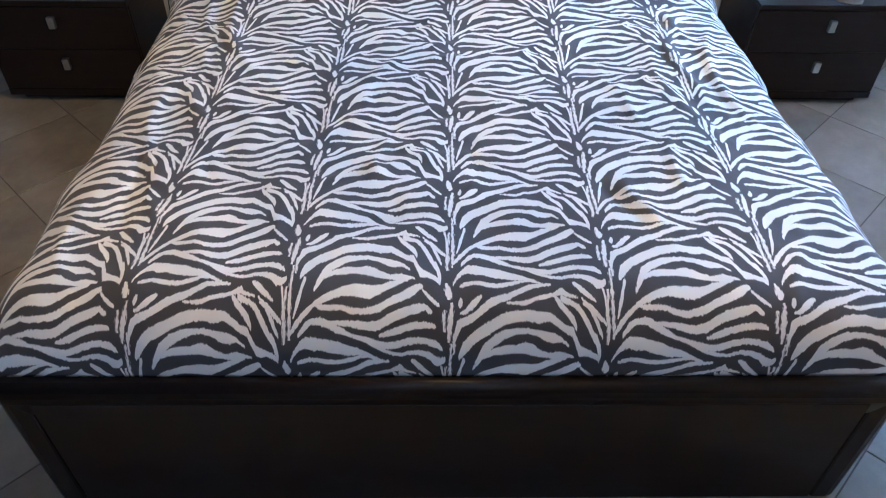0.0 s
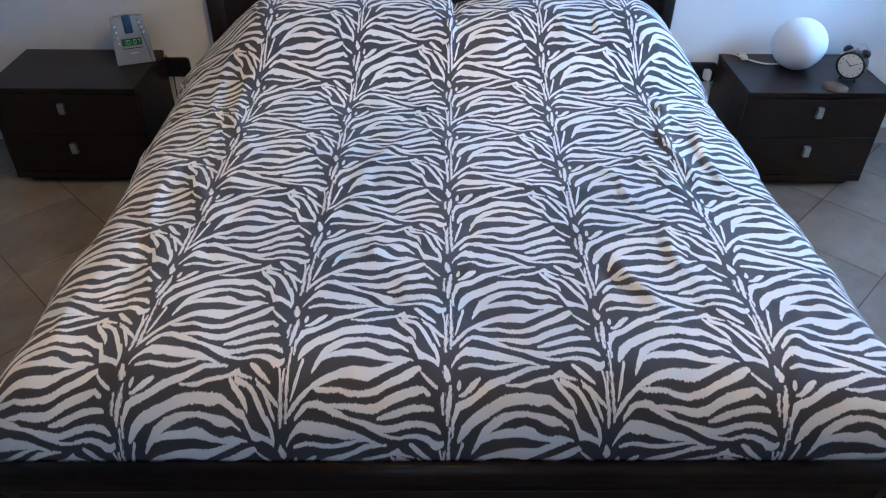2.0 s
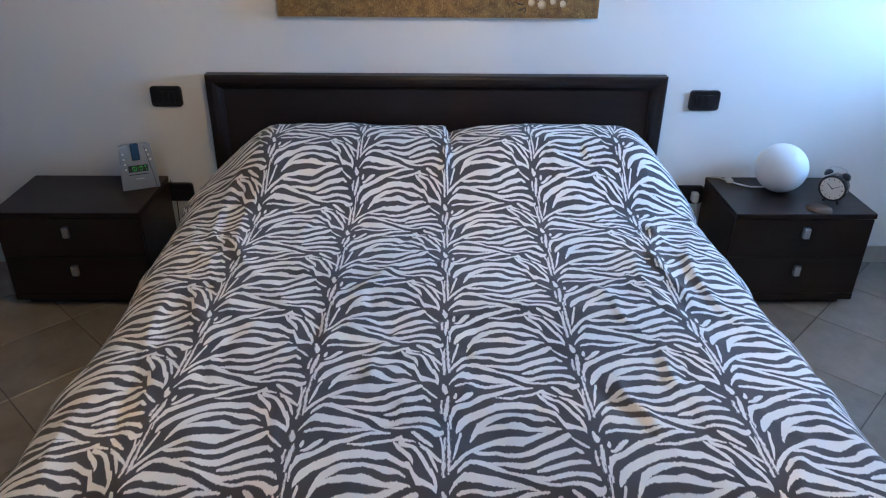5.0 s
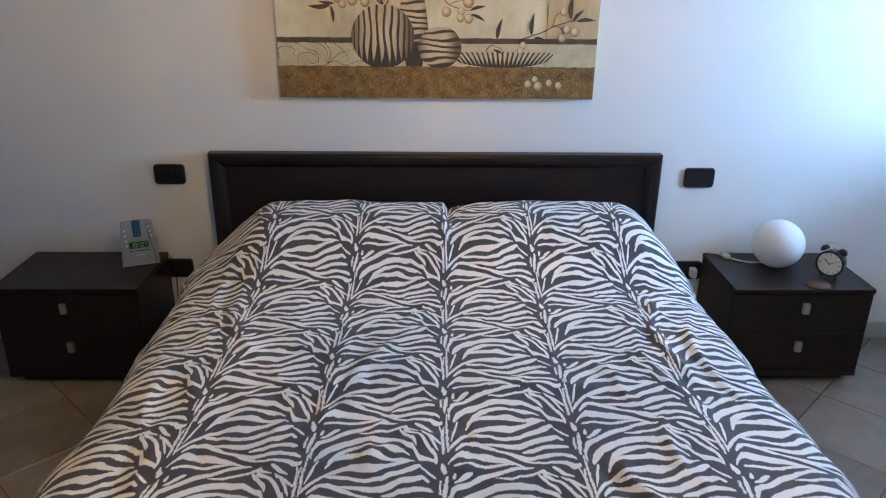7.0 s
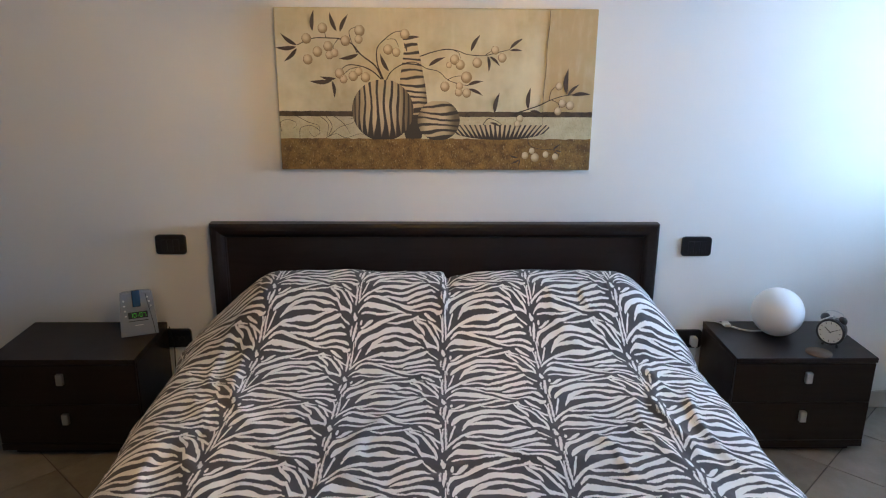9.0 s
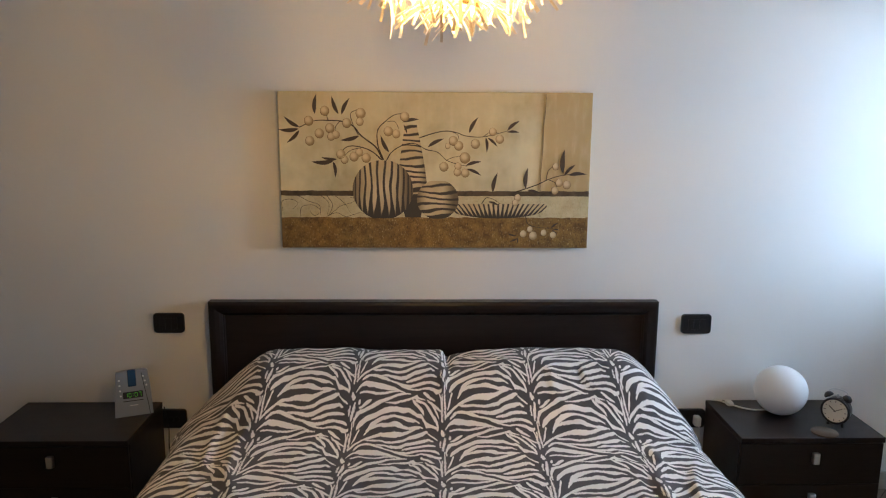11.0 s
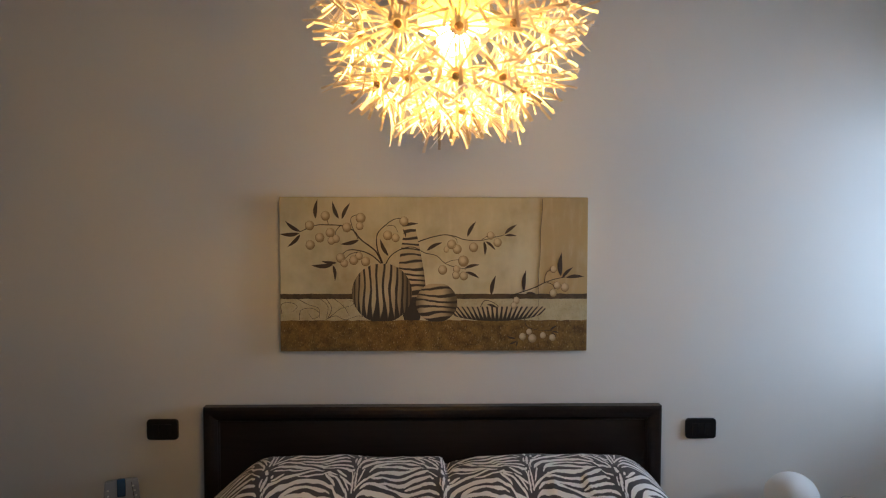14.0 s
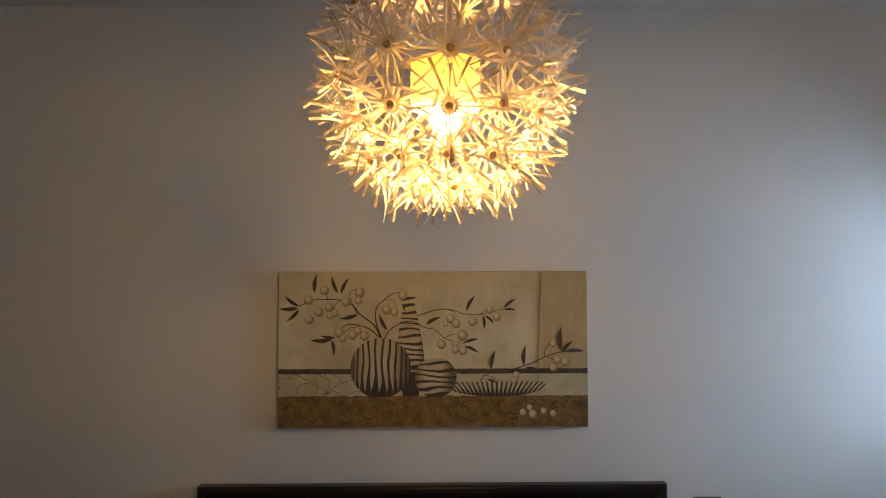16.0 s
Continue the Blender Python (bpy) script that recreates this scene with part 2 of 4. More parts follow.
    band((0.474, 0.73, 0.007), (0.531, 0.702, 0.015), (0.577, 0.677, 0.011), (0.635, 0.658, 0.009), (0.693, 0.651, 0.008), (0.754, 0.666, 0.011), (0.814, 0.663, 0.015), (0.871, 0.642, 0.023), (0.903, 0.609, 0.032), (0.938, 0.602, 0.024), (0.964, 0.621, 0.019))
    band((0.938, 0.566, 0.008), (0.95, 0.538, 0.031), (0.959, 0.442, 0.071), (0.967, 0.366, 0.036))
    band((0.882, 1.285, 0.012), (0.897, 1.255, 0.035), (0.912, 1.205, 0.045), (0.93, 1.15, 0.03))
    # the twisted spine
    strand((0.735, -0.020, 0.003), (0.79, -0.018, 0.009), (0.86, -0.010, 0.013), (0.93, -0.003, 0.010), (0.99, 0.0, 0.003))
    strand((0.25, 0.002, 0.002), (0.36, 0.003, 0.007), (0.48, -0.001, 0.007), (0.60, -0.003, 0.004), (0.73, -0.002, 0.003))
    strand((0.22, -0.032, 0.003), (0.30, -0.030, 0.008), (0.42, -0.036, 0.008), (0.57, -0.026, 0.003))
    strand((0.80, -0.046, 0.003), (0.87, -0.050, 0.006), (0.94, -0.044, 0.003))
    strand((0.005, -0.020, 0.004), (0.03, -0.018, 0.016), (0.06, -0.024, 0.019), (0.09, -0.030, 0.010), (0.12, -0.036, 0.003))
    strand((0.66, 0.016, 0.002), (0.72, 0.014, 0.005), (0.80, 0.012, 0.002))
    f = found[0]
    for g in found[1:]:
        f = vmath('MAXIMUM', f, g)
    # toothed edges of the weave
    tooth = noise_at(vec(cx * 480.0, cy * 90.0), 1.0, 1)
    f = f + 0.003 + tooth * 0.015 + noise_at(raw, 60.0, 2) * 0.004
    ink = smooth(-0.004, 0.004, f)
    weave = noise_at(vec(cx * 900.0, cy * 900.0), 1.0, 1)
    soil = noise_at(raw, 3.0, 3)
    white = mixed(soil * 0.5 + 0.5, (0.76, 0.745, 0.725), (0.86, 0.845, 0.825))
    dark = mixed(weave * 0.5 + 0.5, (0.040, 0.037, 0.044), (0.064, 0.060, 0.068))
    put(b, "Base Color", mixed(ink, dark, white))
    put(b, "Roughness", 0.85)
    put(b, "Sheen Weight", 0.15)
    bump(b, weave, 0.15, 0.0006)
    return m


def make_canvas():
    """Painted ground of the picture: mottled ochre cream."""
    m, b = start("painted_canvas_cream")
    p = coords()
    x, y, z = split(p)
    a = noise_at(p, 4.5, 4, 0.6)
    c = noise_at(vec(x * 30, y * 30, z * 9), 1.0, 3)
    side = smooth(0.36, 0.42, x)
    edge = smooth(0.05, 0.30, vmath('ABSOLUTE', z - 0.05))
    base = mixed(a * 1.5 + 0.5, (0.45, 0.375, 0.20), (0.74, 0.69, 0.49))
    base = mixed(edge * 0.6 + a * 0.5, base, (0.54, 0.43, 0.24))
    base = mixed(side * 0.85, base, (0.47, 0.34, 0.155))
    base = mixed(smooth(-0.1, 0.6, c) * 0.35, base, (0.76, 0.68, 0.47))
    put(b, "Base Color", base)
    put(b, "Roughness", 0.6)
    bump(b, c + noise_at(p, 700, 1) * 0.5, 0.3, 0.0006)
    return m


def make_mottled(name, a, bcol, c, scale=40.0, specks=0.0):
    m, b = start(name)
    p = coords()
    x, y, z = split(p)
    n = noise_at(p, scale, 4, 0.7)
    s = noise_at(vec(x * scale * 2, y, z * scale * 0.7), 1.0, 3, 0.7)
    g = noise_at(vec(x * 230, y, z * 110), 1.0, 2, 0.6)
    col = mixed(n * 1.4 + 0.5, a, bcol)
    col = mixed(smooth(0.30, 0.60, s), col, c)
    col = mixed(smooth(0.10, 0.30, g) * specks, col, (0.035, 0.020, 0.006))
    col = mixed(smooth(0.20, 0.38, g * -1.0 + s * 0.25) * specks, col, (0.55, 0.46, 0.25))
    put(b, "Base Color", col)
    put(b, "Roughness", 0.6)
    bump(b, n + g * 0.5, 0.5, 0.0015)
    return m


def make_berry():
    m, b = start("cream_berry_paint")
    p = coords()
    x, y, z = split(p)
    dx, dz = x + 0.004, z - 0.004
    r = vmath('SQRT', dx * dx + dz * dz)
    n = noise_at(p, 90, 2)
    put(b, "Base Color", mixed(smooth(0.004, 0.021, r + n * 0.003), (0.66, 0.55, 0.35), (0.30, 0.21, 0.10)))
    put(b, "Roughness", 0.55)
    return m


def make_striped(name, kind):
    """Brush-striped pottery of the picture."""
    m, b = start(name)
    p = coords()
    x, y, z = split(p)
    n = noise_at(p, 14, 2)
    if kind == "upright":
        t = vmath('ARCSINE', vmath('MINIMUM', vmath('MAXIMUM', x / 0.118, -1.0), 1.0))
        w = vmath('SINE', (t * 4.5 + vmath('SINE', z * 34.0 + x * 45.0) * 0.11 + n * 0.18) * 6.2832)
    elif kind == "fan":
        w = vmath('SINE', x / (z + 0.19) * 62.0 + n * 0.8)
    else:
        w = vmath('SINE', z * 270.0 + vmath('SINE', x * 30.0 + z * 60.0) * 1.3 + n * 2.0)
    low = 1.0 - (smooth(-0.115, -0.015, z) if kind != "fan" else smooth(-0.058, -0.012, z))
    ink = smooth(-0.1, 0.7, w + n * 0.5 + low * 1.9 - 0.12)
    rim = smooth(0.35, 1.0, vmath('ABSOLUTE', x + 0.012) / (0.112 if kind == "upright" else 0.075)) if kind != "fan" else 0.0
    light = mixed(n * 0.5 + 0.5, (0.38, 0.27, 0.13), (0.74, 0.64, 0.42))
    light = mixed(rim * 0.9, light, (0.085, 0.058, 0.030))
    put(b, "Base Color", mixed(ink, light, (0.040, 0.030, 0.024)))
    put(b, "Roughness", 0.55)
    return m


def make_paper():
    m, b = start("white_paper_strip")
    put(b, "Base Color", (0.72, 0.62, 0.49))
    put(b, "Roughness", 0.6)
    t = m.node_tree
    tr = t.nodes.new("ShaderNodeBsdfTranslucent")
    tr.inputs[0].default_value = (0.78, 0.64, 0.44, 1)
    mix = t.nodes.new("ShaderNodeMixShader")
    mix.inputs[0].default_value = 0.16
    t.links.new(b.outputs[0], mix.inputs[1])
    t.links.new(tr.outputs[0], mix.inputs[2])
    t.links.new(mix.outputs[0], t.nodes["Material Output"].inputs[0])
    return m


def glowing(name, colour, strength):
    m, b = start(name)
    put(b, "Base Color", colour)
    put(b, "Emission Color", colour)
    put(b, "Emission Strength", strength)
    return m


COLUMN, REPEAT, DROP = 0.302, 0.308, -0.237
# dark tone for the unseen west wall, dims bounce on the room's left
LOW_BOUNCE = make_plaster("low_bounce_taupe_paint", (0.11, 0.09, 0.075))
SAND = make_plaster("sand_wall_paint", (0.70, 0.64, 0.54))
WALL = make_plaster("white_wall_paint", (0.80, 0.79, 0.77))
# ceiling colour lowered below the wall white so the upper wall stays darker
CEIL = make_plaster("dulled_ceiling_paint", (0.60, 0.57, 0.52))
WENGE = make_wenge()
TILE = make_tile()
GROUT = simple("grey_grout", (0.075, 0.063, 0.050), 0.9, vary=0.3, grain=90)
SKIRT = simple("grey_beige_skirting_tile", (0.42, 0.39, 0.34), 0.4, vary=0.15, grain=25)
ZEBRA = make_zebra()
MATTRESS = simple("white_ticking", (0.7, 0.69, 0.66), 0.9)
BLACK = simple("black_plastic", (0.012, 0.012, 0.014), 0.32, vary=0.2)
RUBBER = simple("black_rubber", (0.010, 0.010, 0.010), 0.6, vary=0.2)
STEEL = simple("satin_metal", (0.62, 0.62, 0.62), 0.34, 1.0, vary=0.06, grain=200)
SILVER = simple("silver_plastic", (0.27, 0.28, 0.30), 0.38, 0.35, vary=0.05)
BLUE = simple("blue_translucent_plastic", (0.012, 0.045, 0.10), 0.25)
WHITE_PLASTIC = simple("white_plastic", (0.74, 0.74, 0.72), 0.4, vary=0.04)
OPAL = simple("white_opal_glass", (0.80, 0.81, 0.82), 0.52, vary=0.02, grain=20)
DIAL = simple("white_dial", (0.74, 0.74, 0.70), 0.35, vary=0.04)
GREEN = glowing("green_lit_digits", (0.16, 0.75, 0.06), 0.24)
PAPER = make_paper()
HUB = simple("bronze_button", (0.62, 0.42, 0.20), 0.28, 0.9)
SHADE = make_paper()
SHADE.node_tree.nodes["Mix Shader"].inputs[0].default_value = 0.13
SHADE.name = "yellow_paper_shade"
SHADE.node_tree.nodes["Principled BSDF"].inputs["Base Color"].default_value = (0.68, 0.48, 0.17, 1)
SHADE.node_tree.nodes["Translucent BSDF"].inputs[0].default_value = (0.88, 0.62, 0.14, 1)
BULB = glowing("lit_bulb", (1.0, 0.53, 0.155), BULB_GLOW)
CANVAS = make_canvas()
CANVAS_SIDE = simple("canvas_edge", (0.58, 0.46, 0.28), 0.7)
UMBER = make_mottled("umber_paint_band", (0.11, 0.055, 0.010), (0.29, 0.17, 0.040), (0.42, 0.31, 0.13), 26, 0.55)
PALE = make_mottled("pale_painted_frieze", (0.48, 0.41, 0.23), (0.62, 0.56, 0.37), (0.56, 0.47, 0.27), 18, 0.15)
INK = simple("brown_black_paint", (0.045, 0.030, 0.020), 0.6, vary=0.4, grain=90)
LEAF = simple("dark_leaf_paint", (0.060, 0.040, 0.028), 0.6, vary=0.5, grain=50)
OLIVE = make_berry()
SEPIA = simple("sepia_line_paint", (0.17, 0.105, 0.05), 0.6, vary=0.3, grain=60)
VASE_UP = make_striped("vase_upright_stripes", "upright")
VASE_FLAT = make_striped("vase_level_stripes", "level")
BOWL_FAN = make_striped("bowl_fan_stripes", "fan")
GLASS, gb = start("window_glass")
put(gb, "Base Color", (1.0, 1.0, 1.0))
put(gb, "Roughness", 0.02)
put(gb, "Transmission Weight", 1.0)
FRAME = simple("white_lacquered_window_frame", (0.78, 0.78, 0.76), 0.35, vary=0.03)


# ---- mesh helpers ----
def part(name, bm, material, parent=None, label=""):
    me = bpy.data.meshes.new(name)
    bm.to_mesh(me)
    bm.free()
    me.materials.append(material)
    ob = new(name, me)
    ob.parent = parent
    if label:
        ob["label"] = label
    return ob


def thing(name, m, label, category, group=""):
    ob = new(name)
    ob.empty_display_size = 0.05
    ob.matrix_world = m
    return tagged(ob, label, category, group)


def smoothed(bm):
    for f in bm.faces:
        f.smooth = True
    return bm


def box(x0, x1, y0, y1, z0, z1, bevel=0.0, segs=2, bm=None):
    bm = bm or bmesh.new()
    r = bmesh.ops.create_cube(bm, size=1.0)
    for w in r["verts"]:
        w.co = Vector((x0 + (w.co.x + 0.5) * (x1 - x0), y0 + (w.co.y + 0.5) * (y1 - y0), z0 + (w.co.z + 0.5) * (z1 - z0)))
    if bevel:
        es = list({e for w in r["verts"] for e in w.link_edges})
        bmesh.ops.bevel(bm, geom=es, offset=bevel, segments=segs, profile=0.5, affect='EDGES')
    return bm


def cyl(r0, r1, depth, segs=24, m=None, bm=None, caps=True):
    """A cone or cylinder along z, standing on z = 0."""
    bm = bm or bmesh.new()
    bmesh.ops.create_cone(bm, cap_ends=caps, segments=segs, radius1=r0, radius2=r1, depth=depth,
                          matrix=(m or Matrix()) @ Matrix.Translation((0, 0, depth / 2)))
    return bm


def ball(r, m=None, bm=None, u=24, v=14):
    bm = bm or bmesh.new()
    bmesh.ops.create_uvsphere(bm, u_segments=u, v_segments=v, radius=r, matrix=m or Matrix())
    return smoothed(bm)


def tube(points, r, segs=8, bm=None, steps=6):
    """A round cord through the points."""
    bm = bm or bmesh.new()
    pts = [Vector(p) for p in points]
    dense = []
    for i in range(len(pts) - 1):
        a, b2 = pts[max(i - 1, 0)], pts[i]
        c, d = pts[i + 1], pts[min(i + 2, len(pts) - 1)]
        for j in range(steps):
            t = j / steps
            dense.append(0.5 * ((2 * b2) + (c - a) * t + (2 * a - 5 * b2 + 4 * c - d) * t * t + (3 * b2 - a - 3 * c + d) * t ** 3))
    dense.append(pts[-1])
    rings = []
    for i, p in enumerate(dense):
        way = (dense[min(i + 1, len(dense) - 1)] - dense[max(i - 1, 0)]).normalized()
        side = way.cross(Vector((0, 0.3, 1))).normalized()
        up = side.cross(way)
        rings.append([bm.verts.new(p + r * (math.cos(a) * side + math.sin(a) * up)) for a in (2 * math.pi * k / segs for k in range(segs))])
    for a, b2 in zip(rings, rings[1:]):
        for k in range(segs):
            bm.faces.new((a[k], a[(k + 1) % segs], b2[(k + 1) % segs], b2[k]))
    bm.faces.new(rings[0][::-1])
    bm.faces.new(rings[-1])
    return smoothed(bm)


def prism(outline, y0, y1, bm=None):
    """A flat outline of (x, z) given thickness from y0 (front) to y1 (back)."""
    bm = bm or bmesh.new()
    front = [bm.verts.new((x, y0, z)) for x, z in outline]
    back = [bm.verts.new((x, y1, z)) for x, z in outline]
    bm.faces.new(front)
    bm.faces.new(back[::-1])
    n = len(outline)
    for k in range(n):
        bm.faces.new((front[k], back[k], back[(k + 1) % n], front[(k + 1) % n]))
    bmesh.ops.recalc_face_normals(bm, faces=bm.faces)
    return bm


# ---- setting ----
def structure(name, bm, material, label):
    return tagged(part(name, bm, material), label, name.split("_")[0], kind="structure")


T = 0.15
structure("wall_north", box(X_WEST - T, X_EAST + T, 0, T, 0, Z_TOP), WALL, "plain white painted plaster wall behind the bed")
south = box(X_WEST - T, X_EAST + T, Y_SOUTH - T, Y_SOUTH, 0, SW_Z0)
box(X_WEST - T, X_EAST + T, Y_SOUTH - T, Y_SOUTH, SW_Z1, Z_TOP, bm=south)
for wx0, wx1 in ((X_WEST - T, SOUTH_WINDOWS[0][0]), (SOUTH_WINDOWS[0][1], SOUTH_WINDOWS[1][0]), (SOUTH_WINDOWS[1][1], X_EAST + T)):
    box(wx0, wx1, Y_SOUTH - T, Y_SOUTH, SW_Z0, SW_Z1, bm=south)
structure("wall_south", south, SAND, "plain sand painted plaster wall with two narrow windows")
# out of view; its dark colour keeps the left side dim
structure("wall_west", box(X_WEST - T, X_WEST, Y_SOUTH, 0, 0, Z_TOP), LOW_BOUNCE, "plain unseen side wall, darkened to taupe to bounce less light")
east = box(X_EAST, X_EAST + REVEAL, WIN_Y1, 0, 0, Z_TOP)
box(X_EAST, X_EAST + REVEAL, Y_SOUTH, WIN_Y0, 0, Z_TOP, bm=east)
box(X_EAST, X_EAST + REVEAL, WIN_Y0, WIN_Y1, WIN_Z, Z_TOP, bm=east)
box(X_EAST, X_EAST + REVEAL, WIN_Y0, WIN_Y1, 0, WIN_Z0, bm=east)
structure("wall_east", east, WALL, "plain white painted wall with a deep window opening")
structure("ceiling", box(X_WEST - T, X_EAST + T, Y_SOUTH - T, T, Z_TOP, Z_TOP + 0.12), CEIL, "plain painted ceiling, dulled to bounce less lamp light")
structure("ground", box(-40, 60, -50, 50, -0.60, -0.45), GROUT, "plain grey paving outside the window")
floor = structure("floor", box(X_WEST - T, X_EAST + REVEAL, Y_SOUTH - T, T, -0.12, -0.003), GROUT, "beige ceramic floor tiles laid on the diagonal with grey joints")

win = thing("window_1", pose(X_EAST + REVEAL - 0.10, (WIN_Y0 + WIN_Y1) / 2, 0), "white framed window letting in bluish daylight", "window")
win["kind"] = "structure"
hw = (WIN_Y1 - WIN_Y0) / 2
for s in (-1, 1):
    part("window_frame", box(-0.03, 0.03, s * hw - 0.035 * (1 + s), s * hw + 0.035 * (1 - s), WIN_Z0, WIN_Z, 0.004), FRAME, win)
part("window_frame", box(-0.03, 0.03, -hw + 0.07, hw - 0.07, WIN_Z - 0.07, WIN_Z, 0.004), FRAME, win)
part("window_sill", box(-0.05, 0.05, -hw + 0.07, hw - 0.07, WIN_Z0, WIN_Z0 + 0.06, 0.004), FRAME, win)
pane = part("pane", box(-0.004, 0.004, -hw + 0.07, hw - 0.07, WIN_Z0 + 0.06, WIN_Z - 0.07), GLASS, win)
pane.visible_shadow = False

for n, (wx0, wx1) in enumerate(SOUTH_WINDOWS):
    sw = thing("window_%d" % (n + 2), pose((wx0 + wx1) / 2, Y_SOUTH - 0.10, 0), "narrow white framed window in the sand wall", "window")
    sw["kind"] = "structure"
    h = (wx1 - wx0) / 2
    for s in (-1, 1):
        part("window_frame", box(s * h - 0.025 * (1 + s), s * h + 0.025 * (1 - s), -0.03, 0.03, SW_Z0, SW_Z1, 0.004), FRAME, sw)
    part("window_frame", box(-h + 0.05, h - 0.05, -0.03, 0.03, SW_Z1 - 0.05, SW_Z1, 0.004), FRAME, sw)
    part("window_sill", box(-h + 0.05, h - 0.05, -0.04, 0.04, SW_Z0, SW_Z0 + 0.05, 0.004), FRAME, sw)
    pane = part("pane", box(-h + 0.05, h - 0.05, -0.004, 0.004, SW_Z0 + 0.05, SW_Z1 - 0.05), GLASS, sw)
    pane.visible_shadow = False

SK = 0.077
for name, b in (("baseboard_north", (X_WEST + 0.012, X_EAST - 0.012, -0.012, 0)), ("baseboard_south", (X_WEST + 0.012, X_EAST - 0.012, Y_SOUTH, Y_SOUTH + 0.012)),
                ("baseboard_west", (X_WEST, X_WEST + 0.012, Y_SOUTH, 0)), ("baseboard_east", (X_EAST - 0.012, X_EAST, Y_SOUTH, 0))):
    structure(name, box(*b, 0.0, SK, 0.003), SKIRT, "low grey beige ceramic skirting along the wall")


# ---- bed ----
BED_W = 0.875


def moulding(bm, profile, a, h, which):
    """One mitred side of a frame round three edges; profile: (inset, depth) towards -y."""
    rows = []
    for d, p in profile:
        lo, hi = (-a + d, h - d), (a - d, h - d)
        if which == "left":
            rows.append(((-a + d, -p, 0.0), (lo[0], -p, lo[1])))
        elif which == "right":
            rows.append(((hi[0], -p, hi[1]), (a - d, -p, 0.0)))
        else:
            rows.append(((lo[0], -p, lo[1]), (hi[0], -p, hi[1])))
    vs = [[bm.verts.new(c) for c in r] for r in rows]
    n = len(vs)
    for k in range(n):
        bm.faces.new((vs[k][0], vs[k][1], vs[(k + 1) % n][1], vs[(k + 1) % n][0]))
    bm.faces.new([r[0] for r in vs])
    bm.faces.new([r[1] for r in vs][::-1])
    bmesh.ops.recalc_face_normals(bm, faces=bm.faces)
    return bm


bed = thing("double_bed", pose(0, 0, 0), "dark wenge wooden double bed with panelled headboard and footboard", "bed")
HEAD_PROFILE = [(0, 0.008), (0, 0.048), (0.004, 0.054), (0.012, 0.057), (0.026, 0.056), (0.040, 0.050), (0.050, 0.042), (0.053, 0.036), (0.056, 0.035), (0.060, 0.026), (0.060, 0.008)]
headboard = new("headboard")
headboard.parent = bed
for side, nm in (("left", "stile"), ("right", "stile"), ("top", "top_rail")):
    part(nm, moulding(bmesh.new(), HEAD_PROFILE, BED_W, 0.820, side), WENGE, headboard)
part("panel", box(-BED_W + 0.058, BED_W - 0.058, -0.028, -0.010, 0.20, 0.820 - 0.058), WENGE, headboard)
FOOT_PROFILE = [(0, 0.0), (0, 0.014), (0.003, 0.024), (0.009, 0.033), (0.018, 0.039), (0.030, 0.042), (0.060, 0.042), (0.0645, 0.040), (0.066, 0.034), (0.066, 0.0)]
FOOT_W = 0.868
footboard = new("footboard")
footboard.parent = bed
footboard.location = (0.005, -1.940, 0)
for side, nm in (("left", "stile"), ("right", "stile"), ("top", "top_rail")):
    part(nm, smoothed(moulding(bmesh.new(), FOOT_PROFILE, FOOT_W, 0.385, side)) if side == "top" else moulding(bmesh.new(), FOOT_PROFILE, FOOT_W, 0.385, side), WENGE, footboard)
part("panel", box(-FOOT_W + 0.070, FOOT_W - 0.070, -0.0426, -0.004, 0.0, 0.385 - 0.034, 0.0006, 1), WENGE, footboard)
for s in (-1, 1):
    part("side_rail", box(s * 0.84 - 0.0125, s * 0.84 + 0.0125, -1.93, -0.058, 0.10, 0.34, 0.003), WENGE, bed)
for s in (-1, 1):
    part("bed_leg", box(s * 0.80 - 0.025, s * 0.80 + 0.025, -1.02, -0.97, 0.0, 0.20, 0.003), WENGE, bed)
part("slat_base", box(-0.82, 0.82, -1.925, -0.06, 0.20, 0.235, 0.003), WENGE, bed)
tagged(part("mattress", box(-0.79, 0.79, -1.84, -0.075, 0.235, 0.47, 0.04, 3), MATTRESS), "white mattress under a zebra duvet cover", "mattress")


# ---- duvet ----
def sstep(a, b, x):
    t = min(1, max(0, (x - a) / (b - a)))
    return t * t * (3 - 2 * t)


FLAT_W, ROLL, TOP_Z = 0.755, 0.145, 0.522
FOLDS = [  # x, y, heading in degrees, half length, half width, height
    (0.40, -1.60, 112, 0.10, 0.016, 0.011), (0.35, -1.56, 118, 0.09, 0.018, -0.007), (0.50, -1.50, 95, 0.10, 0.014, 0.010),
    (0.55, -1.05, 92, 0.22, 0.014, 0.010), (0.62, -0.95, 88, 0.25, 0.016, 0.012), (0.71, -1.00, 86, 0.30, 0.016, 0.013),
    (0.66, -0.75, 95, 0.18, 0.012, 0.008), (-0.17, -1.05, 60, 0.16, 0.020, 0.009), (-0.25, -1.30, 40, 0.18, 0.022, 0.009),
    (-0.10, -1.45, 28, 0.16, 0.020, 0.008), (0.14, -1.20, 15, 0.18, 0.022, 0.008), (-0.62, -0.80, 100, 0.25, 0.018, 0.010),
    (-0.70, -0.50, 75, 0.18, 0.016, 0.010), (-0.74, -1.25, 96, 0.22, 0.018, 0.009), (0.66, -1.75, 60, 0.12, 0.016, 0.010)]


fold_rng = random.Random(11)
